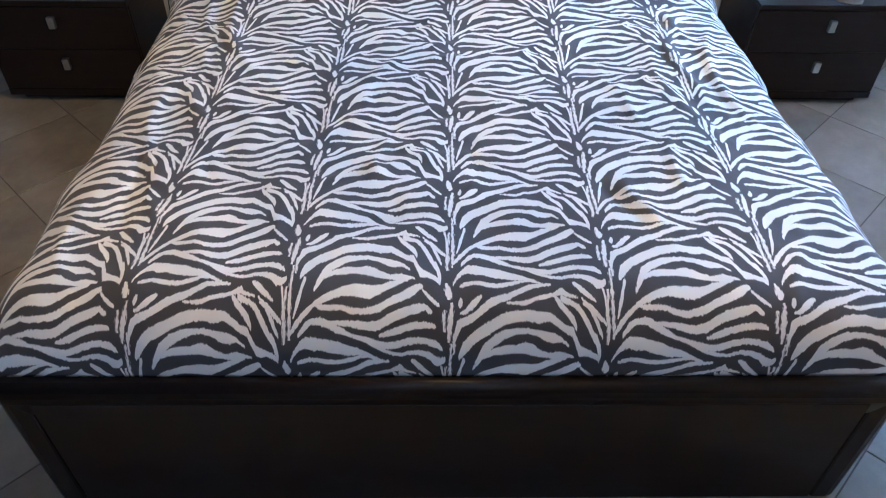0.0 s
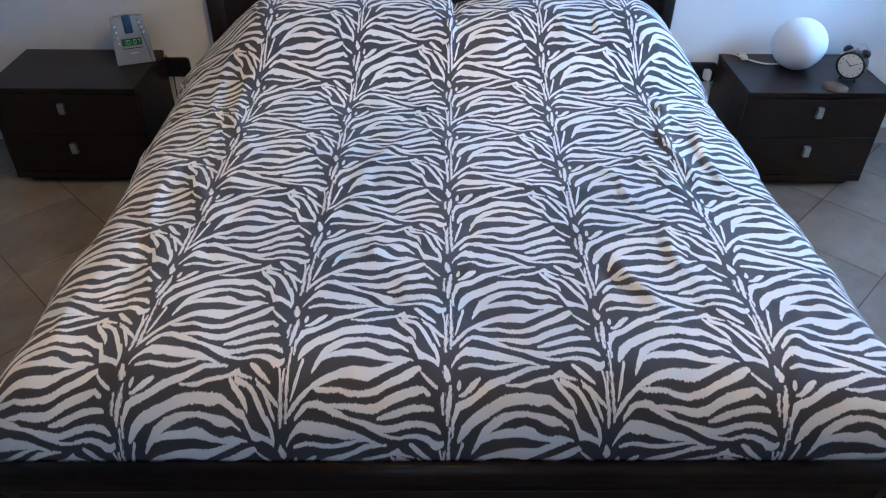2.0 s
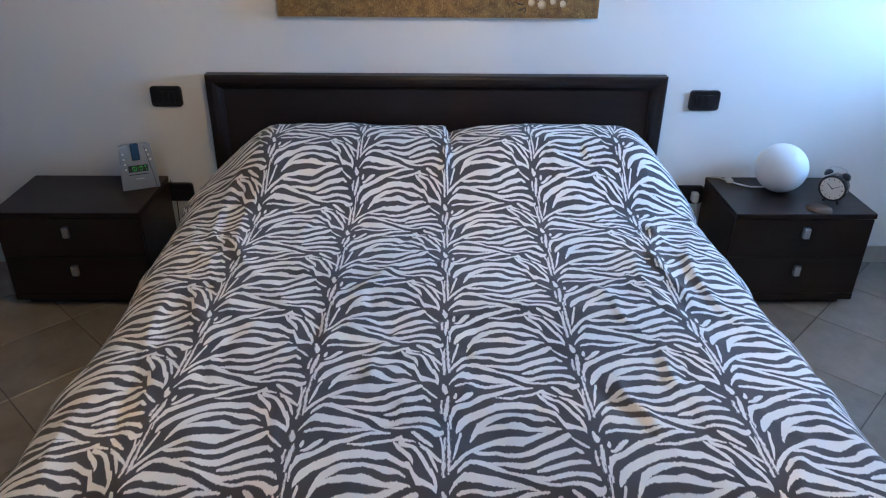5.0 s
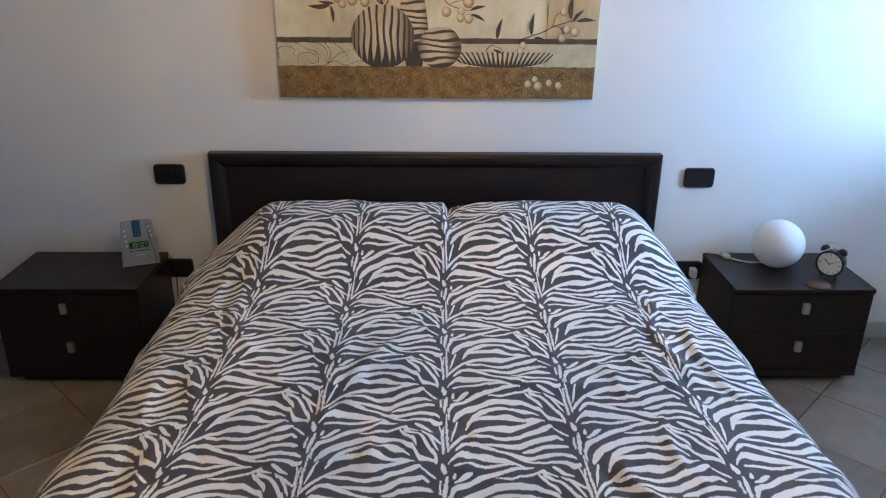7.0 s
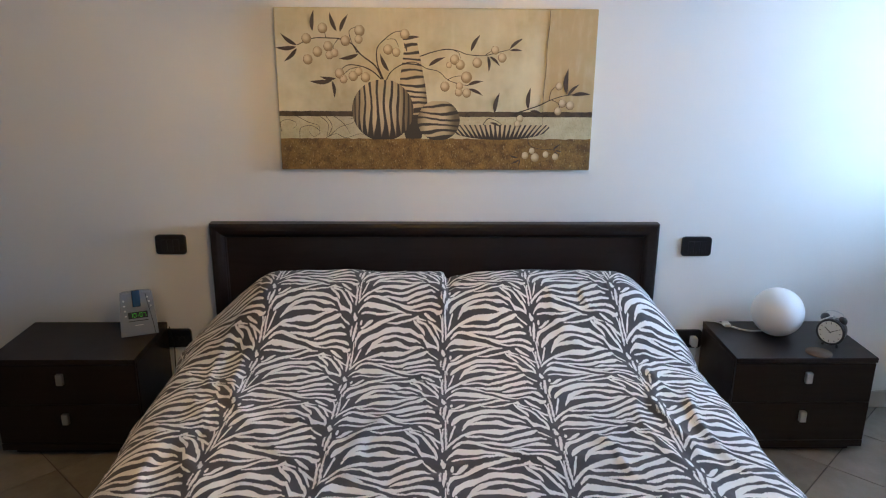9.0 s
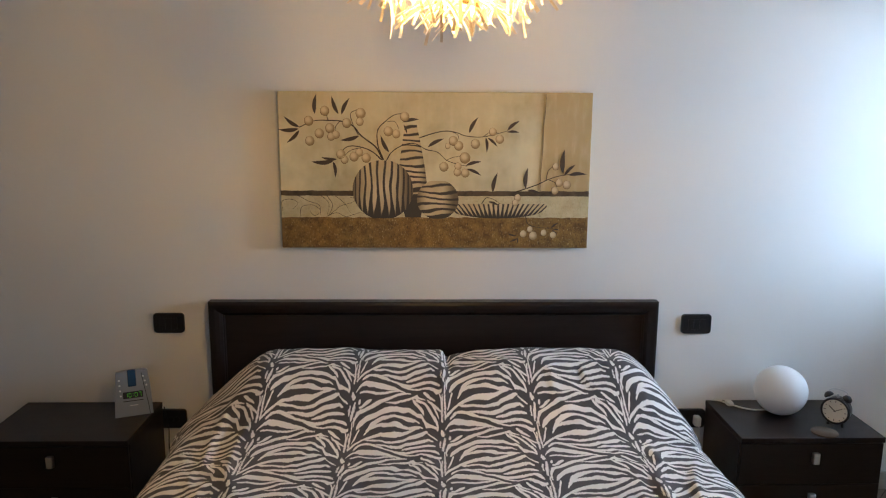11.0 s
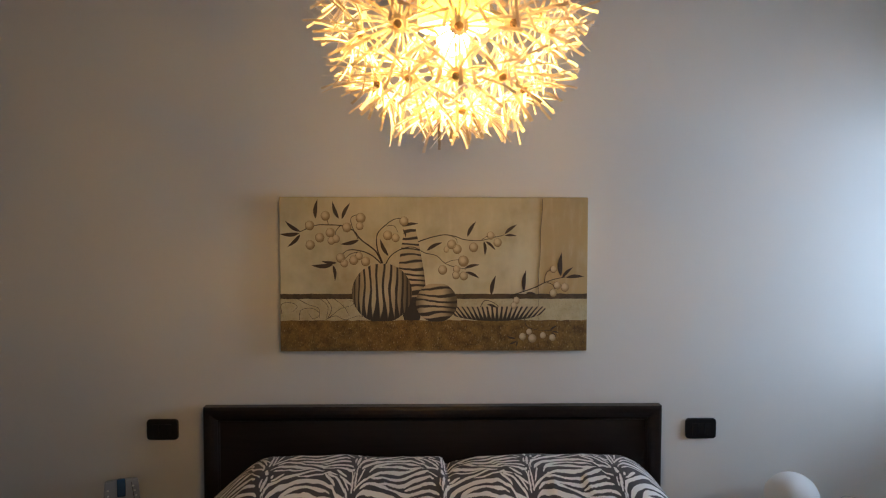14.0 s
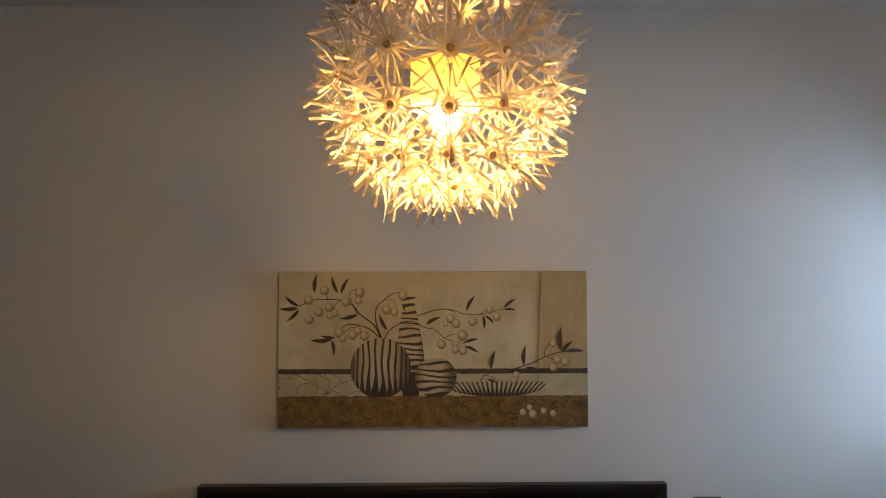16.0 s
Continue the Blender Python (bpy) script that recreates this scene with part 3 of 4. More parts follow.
for _ in range(110):
    fx = fold_rng.uniform(-0.85, 0.85)
    steep = abs(fx) > 0.5
    FOLDS.append((fx, fold_rng.uniform(-1.7, -0.25), fold_rng.gauss(92, 14) if steep else fold_rng.gauss(75, 40), fold_rng.uniform(0.05, 0.14),
                  fold_rng.uniform(0.007, 0.014), fold_rng.uniform(0.002, 0.0068) * fold_rng.choice((1, 1, -1))))


def fold_height(x, y):
    z = 0.0
    for fx, fy, ang, hl, wd, ht in FOLDS:
        c, s = math.cos(radians(ang)), math.sin(radians(ang))
        dx, dy = x - fx, y - fy
        a, d = dx * c + dy * s, -dx * s + dy * c
        d += 0.25 * a * a / hl
        if abs(a) < 2.2 * hl and abs(d) < 4 * wd:
            z += ht * math.exp(-(a / hl) ** 2 - (d / wd) ** 2)
    return z


def duvet_point(s, q):
    """s: across the cloth from its middle, q: down the cloth from the head, both along the cloth."""
    side = 1 if s > 0 else -1
    a = abs(s)
    # along the bed
    y = -0.085 - q
    foot = 0.0
    bend = 1.710
    if q > bend:
        t = q - bend
        r = 0.14
        if t < r * 1.45:
            y = -0.085 - bend - r * math.sin(t / r)
            foot = r * (1 - math.cos(t / r))
        else:
            y = -0.085 - bend - r * math.sin(1.45) - 0.12 * (t - r * 1.45) * 0.4
            foot = r * (1 - math.cos(1.45)) + (t - r * 1.45) * 0.98
    # across the bed
    if a < FLAT_W:
        x, drop, hang = a, 0.0, 0.0
    elif a < FLAT_W + ROLL * math.pi / 2:
        t = (a - FLAT_W) / ROLL
        x, drop, hang = FLAT_W + ROLL * math.sin(t), ROLL * (1 - math.cos(t)), t / (math.pi / 2)
    else:
        t = a - FLAT_W - ROLL * math.pi / 2
        x, drop, hang = FLAT_W + ROLL - 0.05 * t, ROLL + t, 1.0
    x *= side
    # pillows under the cloth
    half = 0.635 if side < 0 else 0.71
    edge = 1 - sstep(half - 0.05, half + 0.22, abs(x))
    pil = sstep(-0.66, -0.26, y) * edge
    near_head = sstep(-0.42, -0.2, y)
    step_x = 0.030
    split_dip = math.exp(-((x - step_x - 0.012) / 0.016) ** 2) * 0.010 * near_head
    tilt = 0.008 * pil if x < step_x else pil * (0.008 - 0.022 * (1 - sstep(step_x - 0.004, step_x + 0.30, x)) * sstep(step_x, step_x + 0.012, x))
    lift = 0.135 * pil - split_dip + tilt
    back = 0.07 * (1 - math.sqrt(max(0.0, 1 - max(0.0, 1 - q / 0.075) ** 2)))
    edge_sag = 0.020 * sstep(0.55, 0.80, a) * (1 - pil)
    z = TOP_Z + lift - drop - edge_sag - back - foot
    top = 1 - hang
    n = noise.noise(Vector((x * 2.6, y * 2.6, 3.1))) * 0.014 + noise.noise(Vector((x * 8, y * 6, 9.1))) * 0.0045
    ridge = 1 - abs(noise.noise(Vector((x * 7 + y * 3, y * 5, 5.5))))
    n += 0.004 * (ridge ** 6)
    z += (n + fold_height(x, y)) * (0.35 + 0.65 * top) * (1 - sstep(0.06, 0.16, foot))
    sway = noise.noise(Vector((y * 5.2, side * 4.0, z * 1.3))) * 0.030 + noise.noise(Vector((y * 14, side * 7.0, z * 2.0))) * 0.010
    x += side * sway * hang + side * 0.012 * hang
    if hang >= 1.0 and foot > 0:
        z = max(z, 0.35)
    x += sstep(0.3, 0.9, x) * (0.010 + 0.036 * sstep(1.0, 1.6, -y))
    x -= sstep(0.3, 0.9, -x) * (0.010 * sstep(0.75, 0.30, -y) - 0.014 * sstep(0.6, 1.0, -y) * (1 - sstep(1.3, 1.6, -y)))
    x = max(-0.935, min(0.965, x))
    return x, max(y, -1.936), max(z, 0.14 + 0.21 * sstep(1.62, 1.78, -y))


def build_duvet():
    bm = bmesh.new()
    lay = bm.loops.layers.uv.new("cloth")
    smax, qmax, step = 1.16, 2.02, 0.0095
    ns, nq = int(2 * smax / step), int(qmax / step)
    grid = []
    for j in range(nq + 1):
        q = qmax * j / nq
        grid.append([bm.verts.new(duvet_point(-smax + 2 * smax * i / ns, q)) for i in range(ns + 1)])
    for j in range(nq):
        for i in range(ns):
            f = bm.faces.new((grid[j + 1][i], grid[j + 1][i + 1], grid[j][i + 1], grid[j][i]))
            f.smooth = True
            for lp, (ii, jj) in zip(f.loops, ((i, j + 1), (i + 1, j + 1), (i + 1, j), (i, j))):
                s, q = -smax + 2 * smax * ii / ns, qmax * jj / nq
                lp[lay].uv = (s - 0.004 - 0.020 * (1.66 - q), -q)
    ob = part("duvet", bm, ZEBRA)
    m = ob.modifiers.new("thickness", 'SOLIDIFY')
    m.thickness, m.offset = 0.016, -1.0
    return tagged(ob, "zebra-striped white and charcoal cotton duvet spread over the bed", "duvet")


build_duvet()


# ---- nightstands ----
def nightstand(x0, x1, knob, label):
    w = x1 - x0
    ns = thing("nightstand", pose((x0 + x1) / 2, -0.015, 0), label, "nightstand", "nightstands beside the bed")
    h = w / 2
    part("body", box(-h, h, -0.334, 0, 0.030, 0.378, 0.0015), WENGE, ns)
    part("top", box(-h - 0.002, h + 0.002, -0.356, 0, 0.380, 0.400, 0.002), WENGE, ns)
    part("plinth", box(-h + 0.03, h - 0.03, -0.315, -0.02, 0, 0.030), WENGE, ns)
    part("bottom_rail", box(-h, h, -0.352, -0.335, 0.030, 0.056, 0.0015), WENGE, ns)
    for z0, z1 in ((0.059, 0.2165), (0.2185, 0.376)):
        d = part("drawer_front", box(-h + 0.001, h - 0.001, -0.352, -0.335, z0, z1, 0.002), WENGE, ns)
        zc = z1 - 0.052
        part("handle", box(knob - 0.012, knob + 0.012, -0.371, -0.352, zc - 0.021, zc + 0.021, 0.003), STEEL, d, "small satin metal handle")
    return ns


nightstand(-1.614, -1.088, -0.008, "low dark wenge nightstand with two drawers, holding a clock radio")
nightstand(1.102, 1.623, 0.010, "low dark wenge nightstand with two drawers, holding a globe lamp")


# ---- wall plates ----
def wall_plate(x, z, name, label, category, slots, group):
    p = thing(name, pose(x, 0, z), label, category, group)
    out = []
    hw2, hh, r = 0.060, 0.040, 0.014
    for cx, cz, a0 in ((hw2 - r, hh - r, 0), (-hw2 + r, hh - r, 90), (-hw2 + r, -hh + r, 180), (hw2 - r, -hh + r, 270)):
        for k in range(5):
            a = radians(a0 + 22.5 * k)
            out.append((cx + r * math.cos(a), cz + r * math.sin(a)))
    bm = prism(out, -0.011, 0.0)
    es = [e for e in bm.edges if all(abs(w.co.y + 0.011) < 1e-6 for w in e.verts)]
    bmesh.ops.bevel(bm, geom=es, offset=0.004, segments=2, profile=0.5, affect='EDGES')
    part("plate", bm, BLACK, p)
    for k in range(3):
        cx = (k - 1) * 0.0235
        if slots == "rocker":
            part("rocker", box(cx - 0.011, cx + 0.011, -0.0150, -0.0105, -0.022, 0.022, 0.0015), BLACK, p)
        else:
            part("socket", cyl(0.0100, 0.0092, 0.003, 16, pose(cx, -0.0108, 0, 90)), RUBBER, p)
    return p


wall_plate(-1.043, 0.724, "light_switch", "black three-rocker light switch plate on the white wall", "light switch", "rocker", "switches beside the headboard")
wall_plate(1.043, 0.718, "light_switch", "black three-rocker light switch plate on the white wall", "light switch", "rocker", "switches beside the headboard")
wall_plate(-1.056, 0.325, "wall_socket", "black wall socket plate low beside the bed", "socket", "socket", "sockets beside the bed")
wall_plate(1.046, 0.318, "wall_socket", "black wall socket plate low beside the bed", "socket", "socket", "sockets beside the bed")

plug_l = thing("power_cord", pose(0, 0, 0), "thin black power cord hanging beside the nightstand", "cord")
part("cord", tube([(-1.075, -0.03, 0.385), (-1.072, -0.022, 0.34), (-1.066, -0.02, 0.29), (-1.068, -0.02, 0.24), (-1.074, -0.02, 0.12), (-1.08, -0.02, 0.004)], 0.0021), RUBBER, plug_l)
plug_r = thing("plugged_cord", pose(0, 0, 0), "white plug in the wall socket with its white cord", "cord")
part("plug", box(1.052, 1.078, -0.050, -0.0135, 0.298, 0.338, 0.006), WHITE_PLASTIC, plug_r)
part("cord", tube([(1.066, -0.048, 0.302), (1.076, -0.046, 0.27), (1.074, -0.035, 0.22), (1.070, -0.03, 0.12), (1.074, -0.03, 0.004)], 0.0032), WHITE_PLASTIC, plug_r)


# ---- clock radio ----
def clock_radio():
    c = thing("clock_radio", pose(-1.154, -0.126, 0.400, 0, 0, 22) @ Matrix.Scale(0.985, 4), "silver clock radio with green digits on the nightstand", "clock radio")
    prof = []
    for k in range(9):
        t = k / 8
        prof.append((0.069 - 0.006 * t - 0.005 * t * t, 0.165 * t))
    outline = [(x, z) for x, z in prof] + [(0.046, 0.170), (0.0, 0.173), (-0.046, 0.170)] + [(-x, z) for x, z in reversed(prof)]
    bm = prism(outline, -0.030, 0.030)
    for w in bm.verts:
        w.co.y += w.co.z * 0.22 if w.co.y < 0 else -w.co.z * 0.02
    es = [e for e in bm.edges if all(w.co.y < 0.012 for w in e.verts) and abs(e.verts[0].co.y - e.verts[1].co.y) < 0.02]
    bmesh.ops.bevel(bm, geom=[e for e in es if len(e.link_faces) == 2 and any(len(f.verts) > 6 for f in e.link_faces)], offset=0.004, segments=2, affect='EDGES')
    part("body", bm, SILVER, c)
    lean = pose(0, -0.0305, 0, -12.4)

    def on_face(name, bm2, mat, label="", parent=c):
        bmesh.ops.transform(bm2, matrix=lean, verts=bm2.verts)
        return part(name, bm2, mat, parent, label)
    on_face("top_window", box(-0.016, 0.014, -0.006, 0.014, 0.115, 0.180, 0.004), BLUE, "blue translucent plastic top piece")
    disp = on_face("display", box(-0.036, 0.036, -0.003, 0.004, 0.070, 0.096, 0.0015), BLACK, "black display window")
    seg = {"1": "bc", "0": "abcdef", "7": "abc"}
    for ch, x in (("1", -0.024), ("0", -0.011), ("0", 0.011), ("7", 0.025)):
        w2, h2, t2 = 0.0040, 0.0074, 0.0007
        spots = {"a": (-w2, w2, h2 - t2, h2 + t2), "d": (-w2, w2, -h2 - t2, -h2 + t2), "b": (w2 - t2, w2 + t2, 0.0008, h2), "c": (w2 - t2, w2 + t2, -h2, -0.0008),
                 "e": (-w2 - t2, -w2 + t2, -h2, -0.0008), "f": (-w2 - t2, -w2 + t2, 0.0008, h2), "g": (-w2, w2, -t2, t2)}
        bm2 = bmesh.new()
        for k in seg[ch]:
            a, b2, lo, hi = spots[k]
            box(x + a, x + b2, -0.0042, -0.0031, 0.083 + lo, 0.083 + hi, bm=bm2)
        on_face("digit", bm2, GREEN, "green lit digit " + ch, disp)
    for dz in (-0.0035, 0.0035):
        on_face("colon_dot", box(-0.001, 0.001, -0.0042, -0.0031, 0.082 + dz, 0.084 + dz), GREEN, "", disp)
    for k in range(4):
        on_face("button", cyl(0.0038, 0.0030, 0.004, 14, pose(-0.047 + 0.001 * k, 0.001, 0.142 - 0.020 * k, 90)), WHITE_PLASTIC)
    for k in range(3):
        on_face("button", cyl(0.0038, 0.0030, 0.004, 14, pose(0.040 + 0.005 * k, 0.001, 0.150 - 0.018 * k, 90)), WHITE_PLASTIC)
    on_face("printed_bar", box(-0.036, 0.036, -0.0008, 0.002, 0.0585, 0.0615), BLACK)
    on_face("printed_bar", box(-0.014, 0.016, -0.0006, 0.002, 0.0410, 0.0440), STEEL)
    bm3 = tube([(0.034, -0.001, 0.165), (0.042, -0.001, 0.11), (0.052, -0.001, 0.05), (0.057, -0.001, 0.004)], 0.0012, 6)
    on_face("trim_line", bm3, BLACK)


clock_radio()


# ---- globe lamp ----
globe = thing("table_lamp", pose(1.336, -0.142, 0.400), "white opal glass globe table lamp, switched off, on the nightstand", "lamp")
bm = ball(0.101, pose(0.004, 0, 0.092) @ Matrix.Diagonal((0.965, 0.965, 0.94, 1)), u=72, v=44)
for w in bm.verts:
    w.co.z = max(w.co.z, 0.004)
part("globe", bm, OPAL, globe)
part("base_ring", cyl(0.024, 0.024, 0.004, 32), WHITE_PLASTIC, globe)
part("cord", tube([(-0.030, 0.02, 0.004), (-0.085, 0.018, 0.004), (-0.120, 0.036, 0.004), (-0.150, 0.066, 0.004), (-0.166, 0.084, 0.004), (-0.185, 0.112, 0.004), (-0.215, 0.122, 0.003)], 0.0032), WHITE_PLASTIC, globe, "white flex")
part("inline_switch", box(-0.172, -0.146, 0.058, 0.098, 0.0, 0.016, 0.005), WHITE_PLASTIC, globe)


# ---- twin bell alarm clock ----
alarm = thing("alarm_clock", pose(1.497, -0.262, 0.400, 0, 0, -46), "small black twin-bell alarm clock with a white dial", "alarm clock")
R = 0.047
up = pose(0, 0, R + 0.016)
bm = cyl(R, R, 0.040, 40, up @ pose(0, 0.022, 0, 90))
part("case", smoothed(bm), BLACK, alarm)
ring_pts = [(R * math.cos(2 * math.pi * k / 32), -0.020, R * math.sin(2 * math.pi * k / 32)) for k in range(33)]
bm = tube(ring_pts, 0.0045, 8, steps=2)
bmesh.ops.transform(bm, matrix=up, verts=bm.verts)
part("rim", bm, BLACK, alarm)
dial = part("dial", cyl(R - 0.003, R - 0.003, 0.003, 40, up @ pose(0, -0.018, 0, 90)), DIAL, alarm, "white round dial")
for k in range(12):
    a = radians(30 * k)
    L = 0.007 if k % 3 == 0 else 0.0045
    bm = box(-0.0011, 0.0011, -0.0222, -0.0208, R - 0.008 - L, R - 0.008)
    bmesh.ops.transform(bm, matrix=up @ pose(0, 0, 0, 0, math.degrees(a), 0), verts=bm.verts)
    part("hour_mark", bm, BLACK, dial)
for ang, L, wd in ((-52, 0.026, 0.0014), (58, 0.030, 0.0010)):
    bm = box(-wd, wd, -0.0236, -0.0226, -0.004, L)
    bmesh.ops.transform(bm, matrix=up @ pose(0, 0, 0, 0, ang, 0), verts=bm.verts)
    part("pointer", bm, BLACK, dial)
for s in (-1, 1):
    m = up @ pose(0, 0, 0, 0, s * 33, 0)
    bm = ball(0.0175, m @ pose(0, 0, R + 0.008), u=20, v=12)
    for w in bm.verts:
        q2 = m.inverted() @ w.co
        q2.z = max(q2.z, R + 0.008)
        w.co = m @ q2
    part("bell", bm, BLACK, alarm)
    part("bell_post", cyl(0.0022, 0.0022, 0.012, 8, m @ pose(0, 0, R - 0.002)), STEEL, alarm)
    part("foot", cyl(0.0055, 0.0035, 0.022, 12, pose(s * 0.026, 0.0, 0.0, 0, -s * 14, 0)), BLACK, alarm)
part("carry_handle", tube([(-0.034, 0, 0.108), (-0.033, 0, 0.128), (-0.024, 0, 0.138), (0, 0, 0.142), (0.024, 0, 0.138), (0.033, 0, 0.128), (0.034, 0, 0.108)], 0.0020), STEEL, alarm)
part("hammer", box(-0.004, 0.004, -0.003, 0.003, 0.108, 0.124, 0.001), STEEL, alarm)


# ---- coaster ----
CORK = simple("tan_cork", (0.10, 0.058, 0.03), 0.7, vary=0.25, grain=120)
tagged(part("coaster", smoothed(cyl(0.046, 0.046, 0.004, 40, pose(1.424, -0.325, 0.400))), CORK), "round tan coaster lying before the alarm clock", "coaster")


# ---- picture ----
PX0, PX1, PZ0, PZ1, PD = -0.585, 0.586, 1.029, 1.617, 0.030


def pic(a, b):
    """Drawing units of the picture (1600 wide, 808 high) to metres, middle of the canvas."""
    t = (b - 40) / 808
    lo, hi = 38 + 42 * t, 1658 - 35 * t
    return ((a - lo) / (hi - lo) - 0.5) * (PX1 - PX0), (0.5 - t) * (PZ1 - PZ0)


picture = thing("canvas_picture", pose((PX0 + PX1) / 2, 0, (PZ0 + PZ1) / 2), "wide ochre still-life canvas of striped vases and olive branches", "picture")
bw, bh = (PX1 - PX0) / 2, (PZ1 - PZ0) / 2
part("canvas", box(-bw, bw, -PD, -0.002, -bh, bh, 0.003, 2), CANVAS, picture)
Y0 = -PD - 0.0008


def paint(name, outline, mat, lift=0.0, label="", origin=(0, 0)):
    ox, oz = origin
    ob = part(name, prism([(x - ox, z - oz) for x, z in outline], Y0 - lift - 0.0006, -PD + 0.0005), mat, picture, label)
    ob.location = (ox, 0, oz)
    return ob


def rough_strip(b0, b1, a0=None, a1=None, jag=0.0, n=60):
    top, bot = [], []
    for k in range(n + 1):
        t = k / n
        xl = (pic(a0, b0)[0] if a0 else -bw + 0.002)
        xr = (pic(a1, b0)[0] if a1 else bw - 0.002)
        x = xl + (xr - xl) * t
        top.append((x, pic(0, b0)[1] + jag * noise.noise(Vector((x * 40, b0, 0)))))
        bot.append((x, pic(0, b1)[1] + 0.5 * jag * noise.noise(Vector((x * 30, b1, 2)))))
    return top + bot[::-1]


paint("painted_frieze", rough_strip(556, 690), PALE, 0.0)
paint("painted_ledge", [(x, max(z, -bh + 0.003)) for x, z in rough_strip(684, 846, jag=0.005)], UMBER, 0.0010, "umber textured lower band")
paint("painted_rail", rough_strip(545, 571, jag=0.004), make_mottled("brown_rail_paint", (0.045, 0.028, 0.014), (0.11, 0.075, 0.04), (0.20, 0.14, 0.075), 30), 0.0006)


def disc(a, b, ra, rb, n=36):
    x, z = pic(a, b)
    sx, sz = 1.17 / 1600, 0.588 / 808
    return [(x + ra * sx * math.cos(2 * math.pi * k / n), z + rb * sz * math.sin(2 * math.pi * k / n)) for k in range(n)], (x, z)


def stroke(pts, w=4.0, taper=0.5):
    """A brush line through drawing points, as a ribbon outline."""
    P = [Vector((*pic(a, b), 0)) for a, b in pts]
    dense = []
    for i in range(len(P) - 1):
        a, b2, c, d = P[max(i - 1, 0)], P[i], P[i + 1], P[min(i + 2, len(P) - 1)]
        for j in range(7):
            t = j / 7
            dense.append(0.5 * ((2 * b2) + (c - a) * t + (2 * a - 5 * b2 + 4 * c - d) * t * t + (3 * b2 - a - 3 * c + d) * t ** 3))
    dense.append(P[-1])
    lft, rgt = [], []
    n = len(dense)
    for i, p in enumerate(dense):
        way = (dense[min(i + 1, n - 1)] - dense[max(i - 1, 0)]).normalized()
        nrm = Vector((-way.y, way.x, 0))
        r = w * 0.00078 / 2 * (1 - taper * i / n) * (1 + 0.3 * noise.noise(p * 60))
        lft.append(p + nrm * r)
        rgt.append(p - nrm * r)
    return lft, rgt


def branch(pts, w=4.0, mat=None, lift=0.0012):
    lft, rgt = stroke(pts, w)
    bm = bmesh.new()
    y = Y0 - lift - 0.0006
    a = [bm.verts.new((p.x, y, p.y)) for p in lft]
    b2 = [bm.verts.new((p.x, y, p.y)) for p in rgt]
    c = [bm.verts.new((p.x, -PD + 0.0005, p.y)) for p in lft]
    d = [bm.verts.new((p.x, -PD + 0.0005, p.y)) for p in rgt]
    for i in range(len(a) - 1):
        bm.faces.new((a[i], b2[i], b2[i + 1], a[i + 1]))
        bm.faces.new((a[i + 1], c[i + 1], c[i], a[i]))
        bm.faces.new((b2[i], d[i], d[i + 1], b2[i + 1]))
    bmesh.ops.recalc_face_normals(bm, faces=bm.faces)
    part("painted_branch", bm, mat or INK, picture)


def leaf(a0, b0, a1, b1, w=0.22):
    x0, z0 = pic(a0, b0)
    x1, z1 = pic(a1, b1)
    dx, dz = x1 - x0, z1 - z0
    L = math.hypot(dx, dz)
    nx, nz = -dz / L, dx / L
    out = []
    for sgn in (1, -1):
        rng = range(0, 11) if sgn > 0 else range(9, 0, -1)
        for k in rng:
            t = k / 10
            r = sgn * w * L * 0.5 * math.sin(math.pi * t ** 0.8) * (1 if sgn > 0 else 0.8) + 0.05 * L * math.sin(math.pi * t)
            out.append((x0 + dx * t + nx * r, z0 + dz * t + nz * r))
    paint("painted_leaf", out, LEAF, 0.0016)


def berry(a, b, r=22):
    o, c = disc(a - 0.8, b + 1.0, r + 1.5, r + 3.3, 20)
    paint("painted_berry_outline", o, SEPIA, 0.0010)
    o, c = disc(a, b, r, r + 2, 20)
    paint("painted_berry", o, OLIVE, 0.0018, origin=c)


# tall vase, round vase, small vase, bowl
tall = []
for b, l, r in ((205, 692, 752), (300, 678, 772), (420, 664, 795), (500, 662, 805), (600, 676, 795), (688, 700, 775)):
    tall.append((pic(l, b), pic(r, b)))
paint("painted_tall_vase", [p[0] for p in tall] + [p[1] for p in tall[::-1]], VASE_FLAT, 0.0008, origin=pic(735, 450))
o, c = disc(583, 540, 156, 156, 56)
zmax, zmin = pic(0, 388)[1], pic(0, 688)[1]
paint("painted_round_vase", [(x, max(zmin, min(zmax, z))) for x, z in o], VASE_UP, 0.0014, origin=c)
o, c = disc(862, 590, 108, 104, 48)
zmax, zmin = pic(0, 492)[1], pic(0, 690)[1]
paint("painted_small_vase", [(x, max(zmin, min(zmax, z))) for x, z in o], VASE_FLAT, 0.0018, origin=c)
bowl = [pic(910, 612)] + [pic(1165 + 255 * math.cos(math.pi * (1 - k / 24)), 612 + 76 * math.sin(math.pi * k / 24) ** 0.75) for k in range(1, 24)] + [pic(1418, 612)]
paint("painted_bowl", bowl, BOWL_FAN, 0.0014, origin=pic(1165, 612))

branch([(580, 385), (545, 320), (470, 262), (430, 215), (372, 190), (300, 185), (230, 188), (155, 220)], 7)
branch([(575, 385), (530, 345), (470, 320), (400, 318), (350, 370)], 6)
branch([(470, 325), (420, 335), (385, 365)], 4)
branch([(585, 385), (555, 310), (553, 235), (590, 190), (640, 155), (690, 150)], 6)
branch([(600, 388), (625, 345), (680, 310), (740, 300), (800, 330), (860, 345), (905, 385), (960, 405), (1010, 415)], 5)
